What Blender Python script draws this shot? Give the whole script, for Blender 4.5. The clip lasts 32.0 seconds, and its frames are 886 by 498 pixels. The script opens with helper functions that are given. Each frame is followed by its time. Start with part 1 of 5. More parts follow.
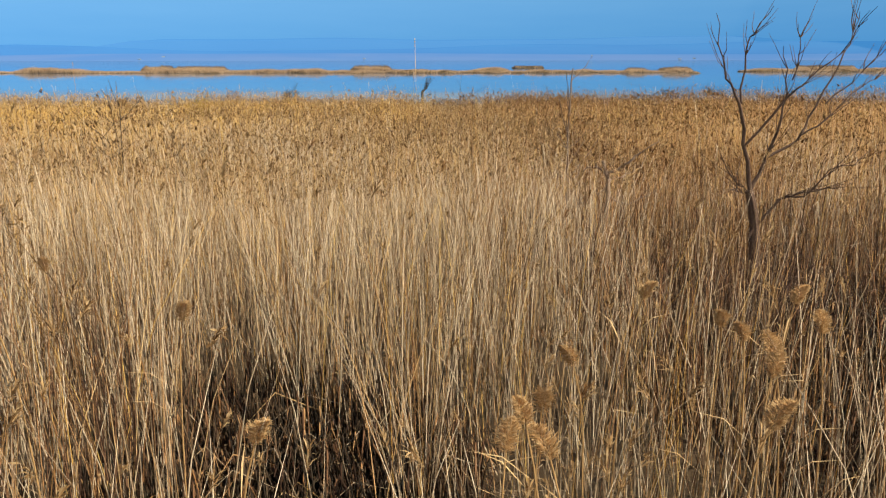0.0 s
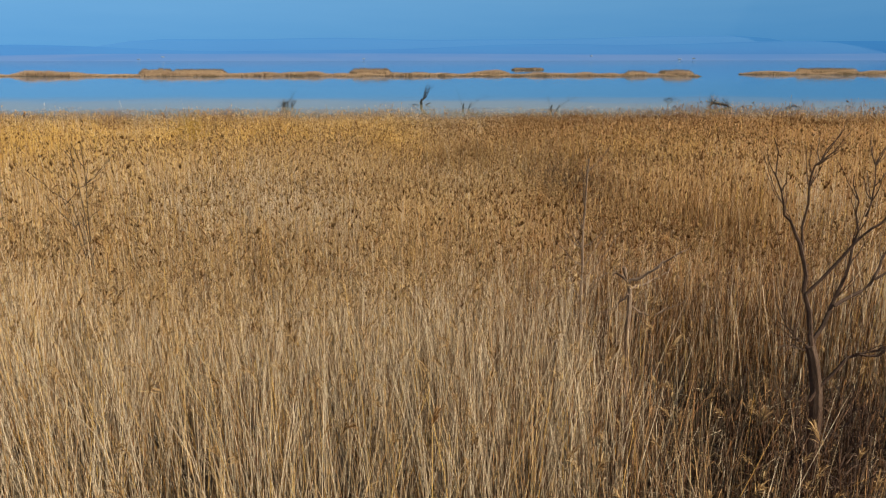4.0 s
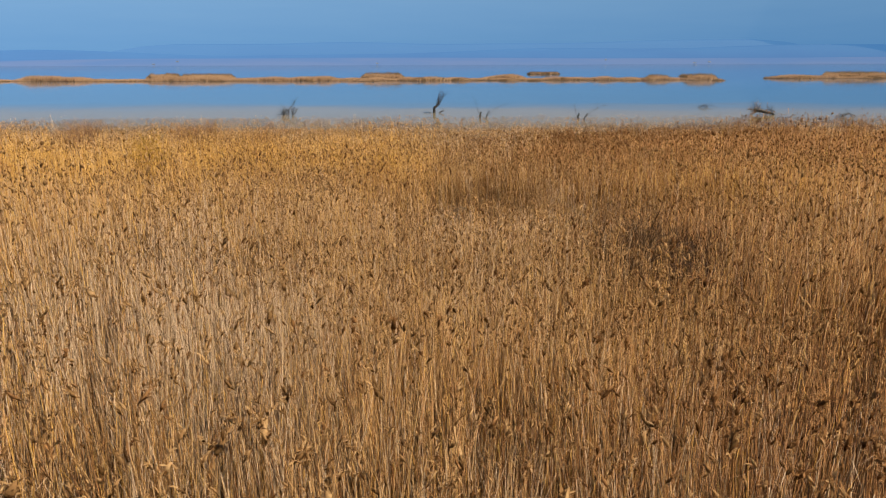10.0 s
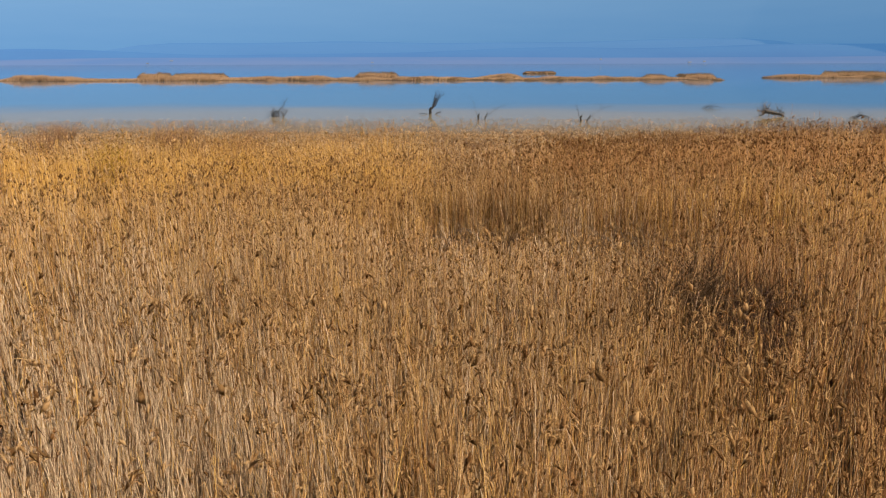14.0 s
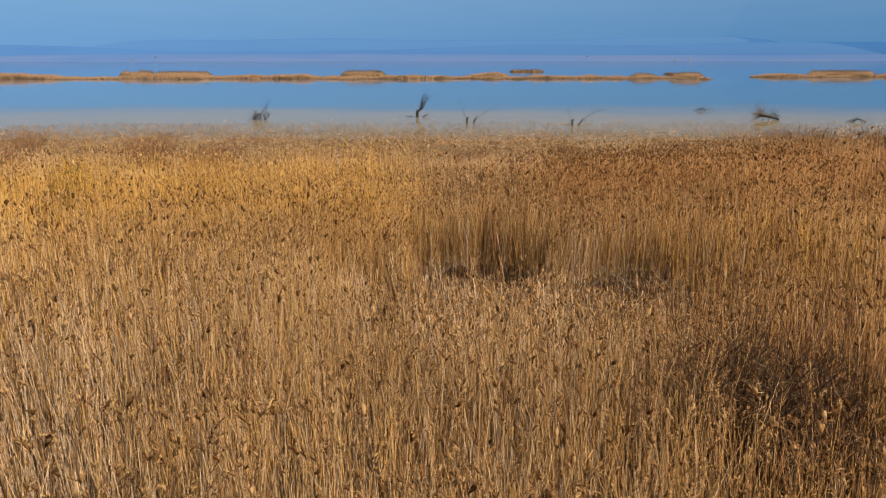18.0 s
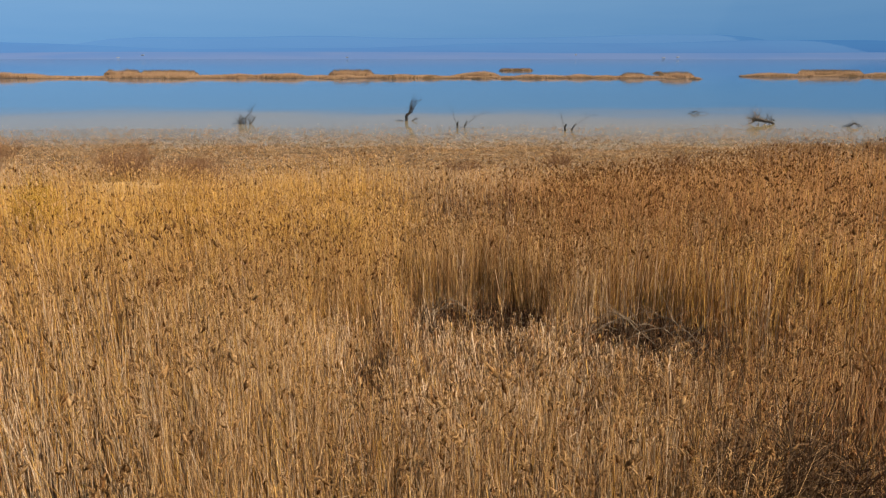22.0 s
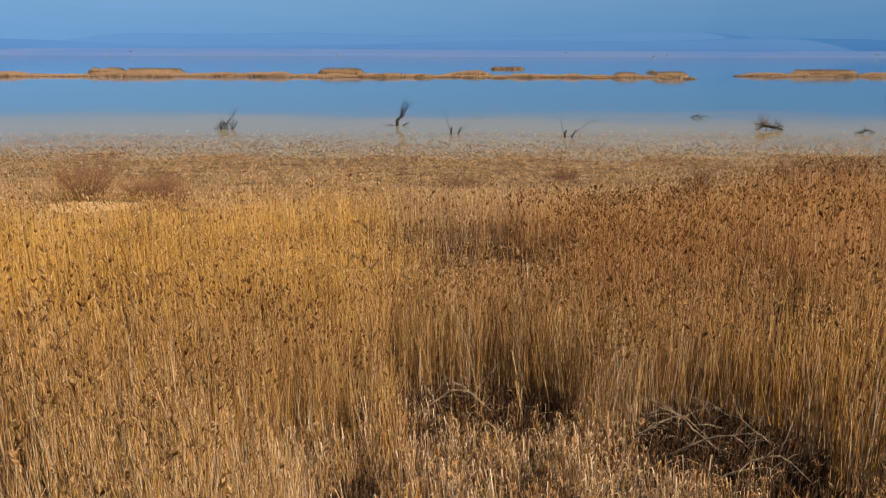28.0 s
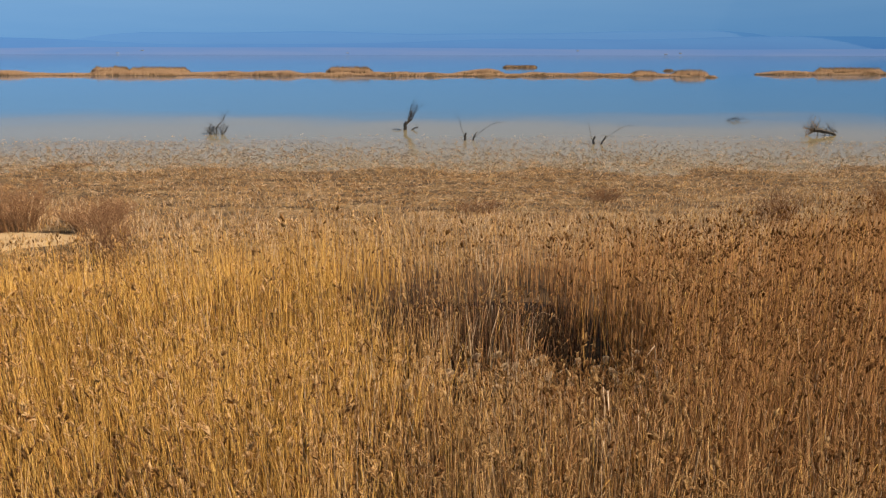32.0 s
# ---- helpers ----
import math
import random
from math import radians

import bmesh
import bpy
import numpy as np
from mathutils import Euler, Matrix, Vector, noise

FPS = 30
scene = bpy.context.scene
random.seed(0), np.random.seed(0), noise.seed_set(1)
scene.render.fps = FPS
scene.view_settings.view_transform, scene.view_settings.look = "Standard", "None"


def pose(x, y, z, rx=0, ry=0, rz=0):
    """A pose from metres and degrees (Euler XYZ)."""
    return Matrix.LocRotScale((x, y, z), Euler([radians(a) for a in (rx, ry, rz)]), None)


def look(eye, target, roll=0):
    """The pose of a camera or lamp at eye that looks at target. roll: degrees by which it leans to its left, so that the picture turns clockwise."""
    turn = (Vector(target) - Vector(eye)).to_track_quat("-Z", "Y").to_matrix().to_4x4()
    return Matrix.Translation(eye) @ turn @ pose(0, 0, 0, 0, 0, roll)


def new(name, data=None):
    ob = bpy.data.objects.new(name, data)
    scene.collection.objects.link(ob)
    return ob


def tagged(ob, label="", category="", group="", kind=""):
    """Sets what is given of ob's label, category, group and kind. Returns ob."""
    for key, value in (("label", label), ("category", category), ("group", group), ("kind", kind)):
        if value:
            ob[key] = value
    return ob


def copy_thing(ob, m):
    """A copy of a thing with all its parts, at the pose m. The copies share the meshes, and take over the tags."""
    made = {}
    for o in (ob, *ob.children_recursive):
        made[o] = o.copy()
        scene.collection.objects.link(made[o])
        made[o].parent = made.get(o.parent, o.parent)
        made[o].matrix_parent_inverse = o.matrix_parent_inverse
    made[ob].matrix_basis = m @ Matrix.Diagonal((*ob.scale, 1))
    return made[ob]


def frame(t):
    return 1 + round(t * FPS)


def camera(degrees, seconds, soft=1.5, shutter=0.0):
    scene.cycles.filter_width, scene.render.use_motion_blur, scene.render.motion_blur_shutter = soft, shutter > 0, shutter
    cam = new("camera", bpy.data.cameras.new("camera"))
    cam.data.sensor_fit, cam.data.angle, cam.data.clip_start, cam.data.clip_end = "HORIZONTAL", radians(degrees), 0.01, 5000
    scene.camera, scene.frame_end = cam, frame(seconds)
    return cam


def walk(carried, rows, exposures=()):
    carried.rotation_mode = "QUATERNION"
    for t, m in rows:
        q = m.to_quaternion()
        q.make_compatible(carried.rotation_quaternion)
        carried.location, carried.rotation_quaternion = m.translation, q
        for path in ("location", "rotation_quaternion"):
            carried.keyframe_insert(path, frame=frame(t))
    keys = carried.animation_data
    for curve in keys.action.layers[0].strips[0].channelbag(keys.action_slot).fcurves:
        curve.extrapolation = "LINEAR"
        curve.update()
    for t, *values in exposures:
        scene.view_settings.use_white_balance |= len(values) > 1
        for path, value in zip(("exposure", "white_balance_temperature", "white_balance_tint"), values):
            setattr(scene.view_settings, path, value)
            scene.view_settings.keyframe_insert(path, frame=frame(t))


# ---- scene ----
# A flight low over a wintry reed bed towards a shallow lake.  x right, y ahead, z up; the lake's level is z = 0.

# ---------------------------------------------------------------- camera
cam = camera(59.06, 32.0, soft=1.25)


def aim(x, y, z, yaw, pitch, roll):
    return (Matrix.Translation((x, y, z)) @ Matrix.Rotation(radians(yaw), 4, "Z")
            @ Matrix.Rotation(radians(90 + pitch), 4, "X") @ Matrix.Rotation(radians(roll), 4, "Z"))


# seconds, x, y, z, yaw, pitch, roll
PATH = [
    (0.0, -0.000, 0.001, 5.258, 0.397, -13.643, -0.063),
    (0.5, -0.010, 0.135, 5.392, 0.411, -13.636, -0.053),
    (1.0, 0.011, 0.359, 5.558, 0.408, -13.640, -0.035),
    (1.5, 0.025, 0.570, 5.726, 0.388, -13.610, -0.019),
    (2.0, 0.036, 0.797, 5.900, 0.367, -13.612, -0.012),
    (2.5, 0.055, 1.032, 6.056, 0.373, -13.621, -0.023),
    (3.0, 0.065, 1.306, 6.196, 0.365, -13.590, -0.045),
    (3.5, 0.059, 1.648, 6.336, 0.357, -13.618, -0.061),
    (5.5, -0.068, 3.647, 6.710, 0.490, -13.699, -0.062),
    (6.0, -0.061, 4.577, 6.705, 0.575, -13.683, -0.069),
    (6.5, -0.070, 5.599, 6.670, 0.707, -13.645, -0.081),
    (7.0, -0.074, 6.607, 6.638, 0.869, -13.592, -0.089),
    (7.5, -0.097, 7.585, 6.610, 1.007, -13.525, -0.099),
    (8.0, -0.138, 8.529, 6.573, 1.135, -13.464, -0.120),
    (8.5, -0.157, 9.443, 6.549, 1.228, -13.433, -0.147),
    (9.0, -0.186, 10.331, 6.502, 1.292, -13.408, -0.168),
    (9.5, -0.200, 11.138, 6.467, 1.328, -13.406, -0.177),
    (10.0, -0.230, 11.920, 6.415, 1.356, -13.362, -0.181),
    (10.5, -0.258, 12.637, 6.369, 1.341, -13.345, -0.175),
    (11.0, -0.292, 13.282, 6.334, 1.304, -13.315, -0.163),
    (11.5, -0.338, 13.847, 6.302, 1.255, -13.323, -0.148),
    (12.0, -0.382, 14.351, 6.280, 1.225, -13.338, -0.145),
    (12.5, -0.423, 14.814, 6.264, 1.201, -13.349, -0.155),
    (13.0, -0.459, 15.243, 6.276, 1.160, -13.361, -0.165),
    (13.5, -0.479, 15.630, 6.320, 1.093, -13.398, -0.166),
    (14.0, -0.494, 15.991, 6.431, 0.997, -13.414, -0.170),
    (14.5, -0.500, 16.338, 6.534, 0.912, -13.440, -0.169),
    (16.5, -0.618, 17.961, 6.755, 0.366, -13.527, -0.112),
    (17.0, -0.626, 18.261, 6.811, 0.242, -13.559, -0.090),
    (17.5, -0.631, 18.536, 6.870, 0.125, -13.591, -0.063),
    (18.0, -0.639, 18.810, 6.937, 0.012, -13.616, -0.042),
    (18.5, -0.628, 19.085, 7.003, -0.061, -13.642, -0.035),
    (19.0, -0.639, 19.340, 7.073, -0.175, -13.662, -0.040),
    (19.5, -0.648, 19.612, 7.151, -0.277, -13.685, -0.046),
    (20.0, -0.656, 19.865, 7.225, -0.391, -13.720, -0.050),
    (20.5, -0.681, 20.146, 7.289, -0.524, -13.720, -0.048),
    (21.0, -0.706, 20.449, 7.356, -0.636, -13.741, -0.039),
    (21.5, -0.729, 20.743, 7.429, -0.735, -13.773, -0.020),
    (22.0, -0.750, 21.022, 7.521, -0.808, -13.776, 0.012),
    (22.5, -0.775, 21.324, 7.687, -0.887, -13.799, 0.047),
    (23.0, -0.795, 21.640, 7.873, -0.978, -13.842, 0.091),
    (23.5, -0.828, 21.927, 8.003, -1.077, -13.873, 0.141),
    (24.0, -0.866, 22.194, 8.070, -1.162, -13.880, 0.189),
    (24.5, -0.901, 22.449, 8.096, -1.236, -13.880, 0.222),
    (25.0, -0.922, 22.711, 8.099, -1.279, -13.887, 0.233),
    (25.5, -0.938, 22.989, 8.091, -1.299, -13.866, 0.227),
    (27.5, -0.928, 24.962, 8.006, -1.503, -13.926, 0.172),
    (28.0, -0.931, 25.774, 8.007, -1.527, -13.961, 0.191),
    (28.5, -0.941, 26.674, 8.013, -1.480, -14.023, 0.213),
    (29.0, -0.952, 27.668, 8.004, -1.414, -14.037, 0.228),
    (29.5, -0.963, 28.768, 7.996, -1.345, -14.047, 0.231),
    (30.0, -0.961, 29.902, 7.972, -1.256, -14.037, 0.228),
    (30.5, -0.968, 31.069, 7.935, -1.147, -14.039, 0.219),
    (31.0, -0.964, 32.240, 7.900, -1.026, -14.032, 0.197),
    (31.5, -0.948, 33.421, 7.861, -0.895, -14.062, 0.161),
    (32.0, -0.941, 34.600, 7.838, -0.754, -14.068, 0.111),
]
walk(cam, [(r[0], aim(*r[1:])) for r in PATH], exposures=[(0.0, 0.93, 6100, 2.0), (3.0, 0.71, 6150, 1.0), (6.0, 0.64, 6550, 8.0), (8.5, 0.66, 7080, 14.5), (32.0, 0.64, 7080, 15.0)])

# ---------------------------------------------------------------- world and sun
SUN_EL, SUN_AZ = 41.0, 119.0  # degrees; azimuth clockwise from +y
world = bpy.data.worlds.new("sky")
scene.world = world
world.use_nodes = True
wn = world.node_tree.nodes
wl = world.node_tree.links
sky = wn.new("ShaderNodeTexSky")
sky.sky_type = "NISHITA"
sky.sun_disc = False
sky.sun_elevation = radians(SUN_EL)
sky.sun_rotation = radians(SUN_AZ)
sky.air_density, sky.dust_density, sky.ozone_density = 1.0, 0.4, 3.0
tint = wn.new("ShaderNodeMix")
tint.data_type, tint.blend_type = "RGBA", "MULTIPLY"
tint.inputs[0].default_value = 1.0
tint.inputs[7].default_value = (1.0, 0.94, 0.84, 1)
wl.new(sky.outputs[0], tint.inputs[6])
wl.new(tint.outputs[2], wn["Background"].inputs[0])
wn["Background"].inputs[1].default_value = 0.043

sun_data = bpy.data.lights.new("sun", "SUN")
sun_data.energy = 5.0
sun_data.angle = radians(0.6)
sun_data.color = (1.0, 0.83, 0.60)
sun = new("sun", sun_data)
a, e = radians(SUN_AZ), radians(SUN_EL)
sun.matrix_world = look(Vector((math.sin(a) * math.cos(e), math.cos(a) * math.cos(e), math.sin(e))) * 50, (0, 0, 0))


# ---------------------------------------------------------------- materials
def material(name, colours, scale=3.0, rough=0.8, island=0.5, bump=0.0, bump_scale=60.0, grain=0.25, stretch=(1, 1, 1), specular=0.3, thin=0.0):
    """A procedural surface: colours along a ramp, driven by a large noise and, with island, by a random number for each piece."""
    m = bpy.data.materials.new(name)
    m.use_nodes = True
    n, l = m.node_tree.nodes, m.node_tree.links
    p = n["Principled BSDF"]
    p.inputs["Roughness"].default_value = rough
    p.inputs["Specular IOR Level"].default_value = specular
    co = n.new("ShaderNodeTexCoord")
    mp = n.new("ShaderNodeMapping")
    mp.inputs["Scale"].default_value = stretch
    l.new(co.outputs["Object"], mp.inputs[0])
    big = n.new("ShaderNodeTexNoise")
    big.inputs["Scale"].default_value = scale
    big.inputs["Detail"].default_value = 4
    l.new(mp.outputs[0], big.inputs["Vector"])
    geo = n.new("ShaderNodeNewGeometry")
    mix = n.new("ShaderNodeMix")
    mix.inputs[0].default_value = island
    l.new(big.outputs[0], mix.inputs[2])
    l.new(geo.outputs["Random Per Island"], mix.inputs[3])
    ramp = n.new("ShaderNodeValToRGB")
    el = ramp.color_ramp.elements
    while len(el) < len(colours):
        el.new(0.5)
    lo, hi = (0.25, 0.75) if island < 0.4 else (0.15, 0.85)
    for k, c in enumerate(colours):
        el[k].position = lo + (hi - lo) * k / max(1, len(colours) - 1)
        el[k].color = (*c, 1)
    l.new(mix.outputs[0], ramp.inputs[0])
    fine = n.new("ShaderNodeTexNoise")
    fine.inputs["Scale"].default_value = bump_scale
    fine.inputs["Detail"].default_value = 3
    l.new(mp.outputs[0], fine.inputs["Vector"])
    mul = n.new("ShaderNodeMix")
    mul.data_type, mul.blend_type = "RGBA", "OVERLAY"
    mul.inputs[0].default_value = grain
    l.new(ramp.outputs[0], mul.inputs[6])
    l.new(fine.outputs[0], mul.inputs[7])
    l.new(mul.outputs[2], p.inputs["Base Color"])
    if thin:  # thin dry leaves and straws let some light through
        tr = n.new("ShaderNodeBsdfTranslucent")
        sh = n.new("ShaderNodeMixShader")
        sh.inputs[0].default_value = thin
        l.new(mul.outputs[2], tr.inputs[0])
        l.new(p.outputs[0], sh.inputs[1])
        l.new(tr.outputs[0], sh.inputs[2])
        l.new(sh.outputs[0], n["Material Output"].inputs[0])
    if bump:
        b = n.new("ShaderNodeBump")
        b.inputs["Strength"].default_value = bump
        b.inputs["Distance"].default_value = 0.02
        l.new(fine.outputs[0], b.inputs["Height"])
        l.new(b.outputs[0], p.inputs["Normal"])
    return m


TAN = material("reed_tan", [(0.16, 0.088, 0.036), (0.41, 0.255, 0.118), (0.62, 0.44, 0.24)], 0.25, 0.65, 0.85, grain=0.3, bump_scale=25, thin=0.20, specular=0.12)
GOLD = material("reed_golden", [(0.21, 0.105, 0.024), (0.51, 0.31, 0.088), (0.68, 0.46, 0.165)], 0.25, 0.65, 0.85, grain=0.3, bump_scale=25, thin=0.20, specular=0.12)
BROWN = material("reed_brown", [(0.12, 0.06, 0.027), (0.31, 0.162, 0.070), (0.50, 0.30, 0.148)], 0.25, 0.7, 0.85, grain=0.3, bump_scale=25, thin=0.20, specular=0.12)
GREY = material("reed_grey", [(0.17, 0.115, 0.07), (0.44, 0.335, 0.235), (0.67, 0.55, 0.425)], 0.25, 0.7, 0.85, grain=0.3, bump_scale=25, thin=0.2, specular=0.12)
PLUME_D = material("plume_brown", [(0.085, 0.043, 0.019), (0.175, 0.092, 0.04), (0.30, 0.168, 0.075)], 0.4, 0.95, 0.7, grain=0.4, bump_scale=60, thin=0.35, specular=0.0)
PLUME_P = material("plume_pale", [(0.15, 0.085, 0.038), (0.37, 0.235, 0.115), (0.60, 0.43, 0.24)], 0.4, 0.95, 0.8, grain=0.4, bump_scale=60, thin=0.5, specular=0.0)
# wet reeds of the shallows; in the pool and gaps also painted shade
WET_AND_SHADE = material("reed_wet_and_shade", [(0.035, 0.022, 0.012), (0.085, 0.055, 0.03), (0.19, 0.13, 0.075)], 0.25, 0.55, 0.85, grain=0.3, bump_scale=25, thin=0.1)
# rust-brown reeds, so dark because they stand in for shade between stems
RUST_SHADE = material("rusty_shade_reed", [(0.025, 0.011, 0.006), (0.075, 0.036, 0.02), (0.20, 0.105, 0.055)], 0.4, 0.8, 0.85, grain=0.3, bump_scale=25, thin=0.15)
BARK = material("grey_bark", [(0.035, 0.022, 0.015), (0.095, 0.064, 0.045), (0.22, 0.175, 0.135)], 6, 0.85, 0.3, 0.6, 90, 0.5, (1, 1, 0.3))
TWIG = material("dark_twig", [(0.07, 0.043, 0.024), (0.13, 0.083, 0.046), (0.21, 0.145, 0.08)], 5, 0.85, 0.5, 0.3, 90, 0.4)
REDTWIG = material("reddish_twig", [(0.13, 0.068, 0.04), (0.24, 0.14, 0.08), (0.34, 0.21, 0.125)], 5, 0.85, 0.5, 0.3, 90, 0.4)
WETWOOD = material("wet_dead_wood", [(0.012, 0.013, 0.016), (0.03, 0.03, 0.033), (0.07, 0.068, 0.065)], 4, 0.6, 0.3, 0.5, 60, 0.4)
BLEACHED = material("bleached_wood", [(0.13, 0.105, 0.08), (0.26, 0.215, 0.17), (0.40, 0.35, 0.29)], 5, 0.85, 0.3, 0.4, 80, 0.4)
PALEBARK = material("pinkish_bark", [(0.10, 0.068, 0.054), (0.26, 0.185, 0.145), (0.44, 0.34, 0.28)], 6, 0.85, 0.3, 0.5, 90, 0.5, (1, 1, 0.3))
# near-black leaf litter, which also stands in for shade in the gaps
LITTER_SHADE = material("litter_and_shade", [(0.02, 0.013, 0.008), (0.045, 0.028, 0.017), (0.10, 0.062, 0.034)], 4, 0.9, 0.7, grain=0.4)
SAND = material("pale_sand", [(0.33, 0.245, 0.14), (0.42, 0.32, 0.195), (0.50, 0.39, 0.25)], 1.2, 0.9, 0.0, 0.3, 40, 0.2)
MUD = material("marsh_mud", [(0.03, 0.02, 0.012), (0.065, 0.042, 0.024), (0.11, 0.075, 0.042)], 0.7, 0.85, 0.0, 0.6, 14, 0.4)


def straw_margin(m):
    """Matted old straw over the mud between the reed bed and the open water."""
    n, l = m.node_tree.nodes, m.node_tree.links
    p = n["Principled BSDF"]
    old = p.inputs["Base Color"].links[0].from_socket
    co = n.new("ShaderNodeTexCoord")
    sep = n.new("ShaderNodeSeparateXYZ")
    l.new(co.outputs["Object"], sep.inputs[0])
    near, far = n.new("ShaderNodeMapRange"), n.new("ShaderNodeMapRange")
    near.inputs[1].default_value, near.inputs[2].default_value = 60.0, 66.0
    far.inputs[1].default_value, far.inputs[2].default_value = 74.0, 95.0
    far.inputs[3].default_value, far.inputs[4].default_value = 1.0, 0.25
    mp = n.new("ShaderNodeMapping")
    mp.inputs["Scale"].default_value = (0.35, 1.1, 1.0)
    l.new(co.outputs["Object"], mp.inputs[0])
    nz = n.new("ShaderNodeTexNoise")
    nz.inputs["Scale"].default_value = 0.9
    nz.inputs["Detail"].default_value = 7
    nz.inputs["Roughness"].default_value = 0.7
    l.new(mp.outputs[0], nz.inputs["Vector"])
    cover = n.new("ShaderNodeMapRange")
    cover.inputs[1].default_value, cover.inputs[2].default_value = 0.46, 0.64
    l.new(nz.outputs[0], cover.inputs[0])
    prev = cover.outputs[0]
    for q in (near, far):
        l.new(sep.outputs[1], q.inputs[0])
        mu = n.new("ShaderNodeMath")
        mu.operation = "MULTIPLY"
        l.new(prev, mu.inputs[0])
        l.new(q.outputs[0], mu.inputs[1])
        prev = mu.outputs[0]
    grain = n.new("ShaderNodeTexNoise")
    grain.inputs["Scale"].default_value = 9.0
    grain.inputs["Detail"].default_value = 4
    l.new(mp.outputs[0], grain.inputs["Vector"])
    ramp = n.new("ShaderNodeValToRGB")
    el = ramp.color_ramp.elements
    el[0].position, el[0].color = 0.35, (0.15, 0.105, 0.055, 1)
    el[1].position, el[1].color = 0.65, (0.42, 0.32, 0.185, 1)
    l.new(grain.outputs[0], ramp.inputs[0])
    mix = n.new("ShaderNodeMix")
    mix.data_type = "RGBA"
    l.new(prev, mix.inputs[0])
    l.new(old, mix.inputs[6])
    l.new(ramp.outputs[0], mix.inputs[7])
    l.new(mix.outputs[2], p.inputs["Base Color"])


straw_margin(MUD)
LIMB = material("reddish_bark", [(0.035, 0.02, 0.015), (0.085, 0.05, 0.037), (0.19, 0.13, 0.10)], 6, 0.85, 0.4, 0.5, 90, 0.5, (1, 1, 0.4))
PLUME_G = material("plume_golden", [(0.36, 0.21, 0.09), (0.52, 0.34, 0.17), (0.66, 0.48, 0.28)], 0.8, 0.95, 0.8, grain=0.3, bump_scale=60, thin=0.4, specular=0.0)
PLUME_R = material("plume_reddish", [(0.10, 0.05, 0.022), (0.22, 0.12, 0.053), (0.38, 0.225, 0.11)], 0.4, 0.95, 0.8, grain=0.4, bump_scale=60, thin=0.45, specular=0.0)
PLUME_C = material("plume_cream", [(0.40, 0.30, 0.20), (0.56, 0.45, 0.33), (0.70, 0.60, 0.47)], 0.8, 0.95, 0.8, grain=0.3, bump_scale=60, thin=0.4, specular=0.0)
YELLOWTWIG = material("yellow_twig", [(0.30, 0.19, 0.03), (0.44, 0.29, 0.05), (0.55, 0.38, 0.09)], 5, 0.8, 0.5, 0.2, 90, 0.3)
ISLE = material("island_reed", [(0.16, 0.105, 0.068), (0.25, 0.172, 0.115), (0.35, 0.25, 0.17)], 0.05, 0.8, 0.5, grain=0.2, bump_scale=3)
ISLE_D = material("island_scrub", [(0.05, 0.035, 0.02), (0.09, 0.06, 0.03), (0.15, 0.10, 0.05)], 0.05, 0.85, 0.5, grain=0.2, bump_scale=3)
# white walls, with the blue haze in front mixed into their colour
WALLW = material("hazed_white_wall", [(0.15, 0.20, 0.27), (0.22, 0.27, 0.33)], 0.1, 0.8, 0.3, grain=0.1)
ROOF = material("far_roof", [(0.25, 0.13, 0.09), (0.35, 0.2, 0.15)], 0.1, 0.8, 0.3, grain=0.1)


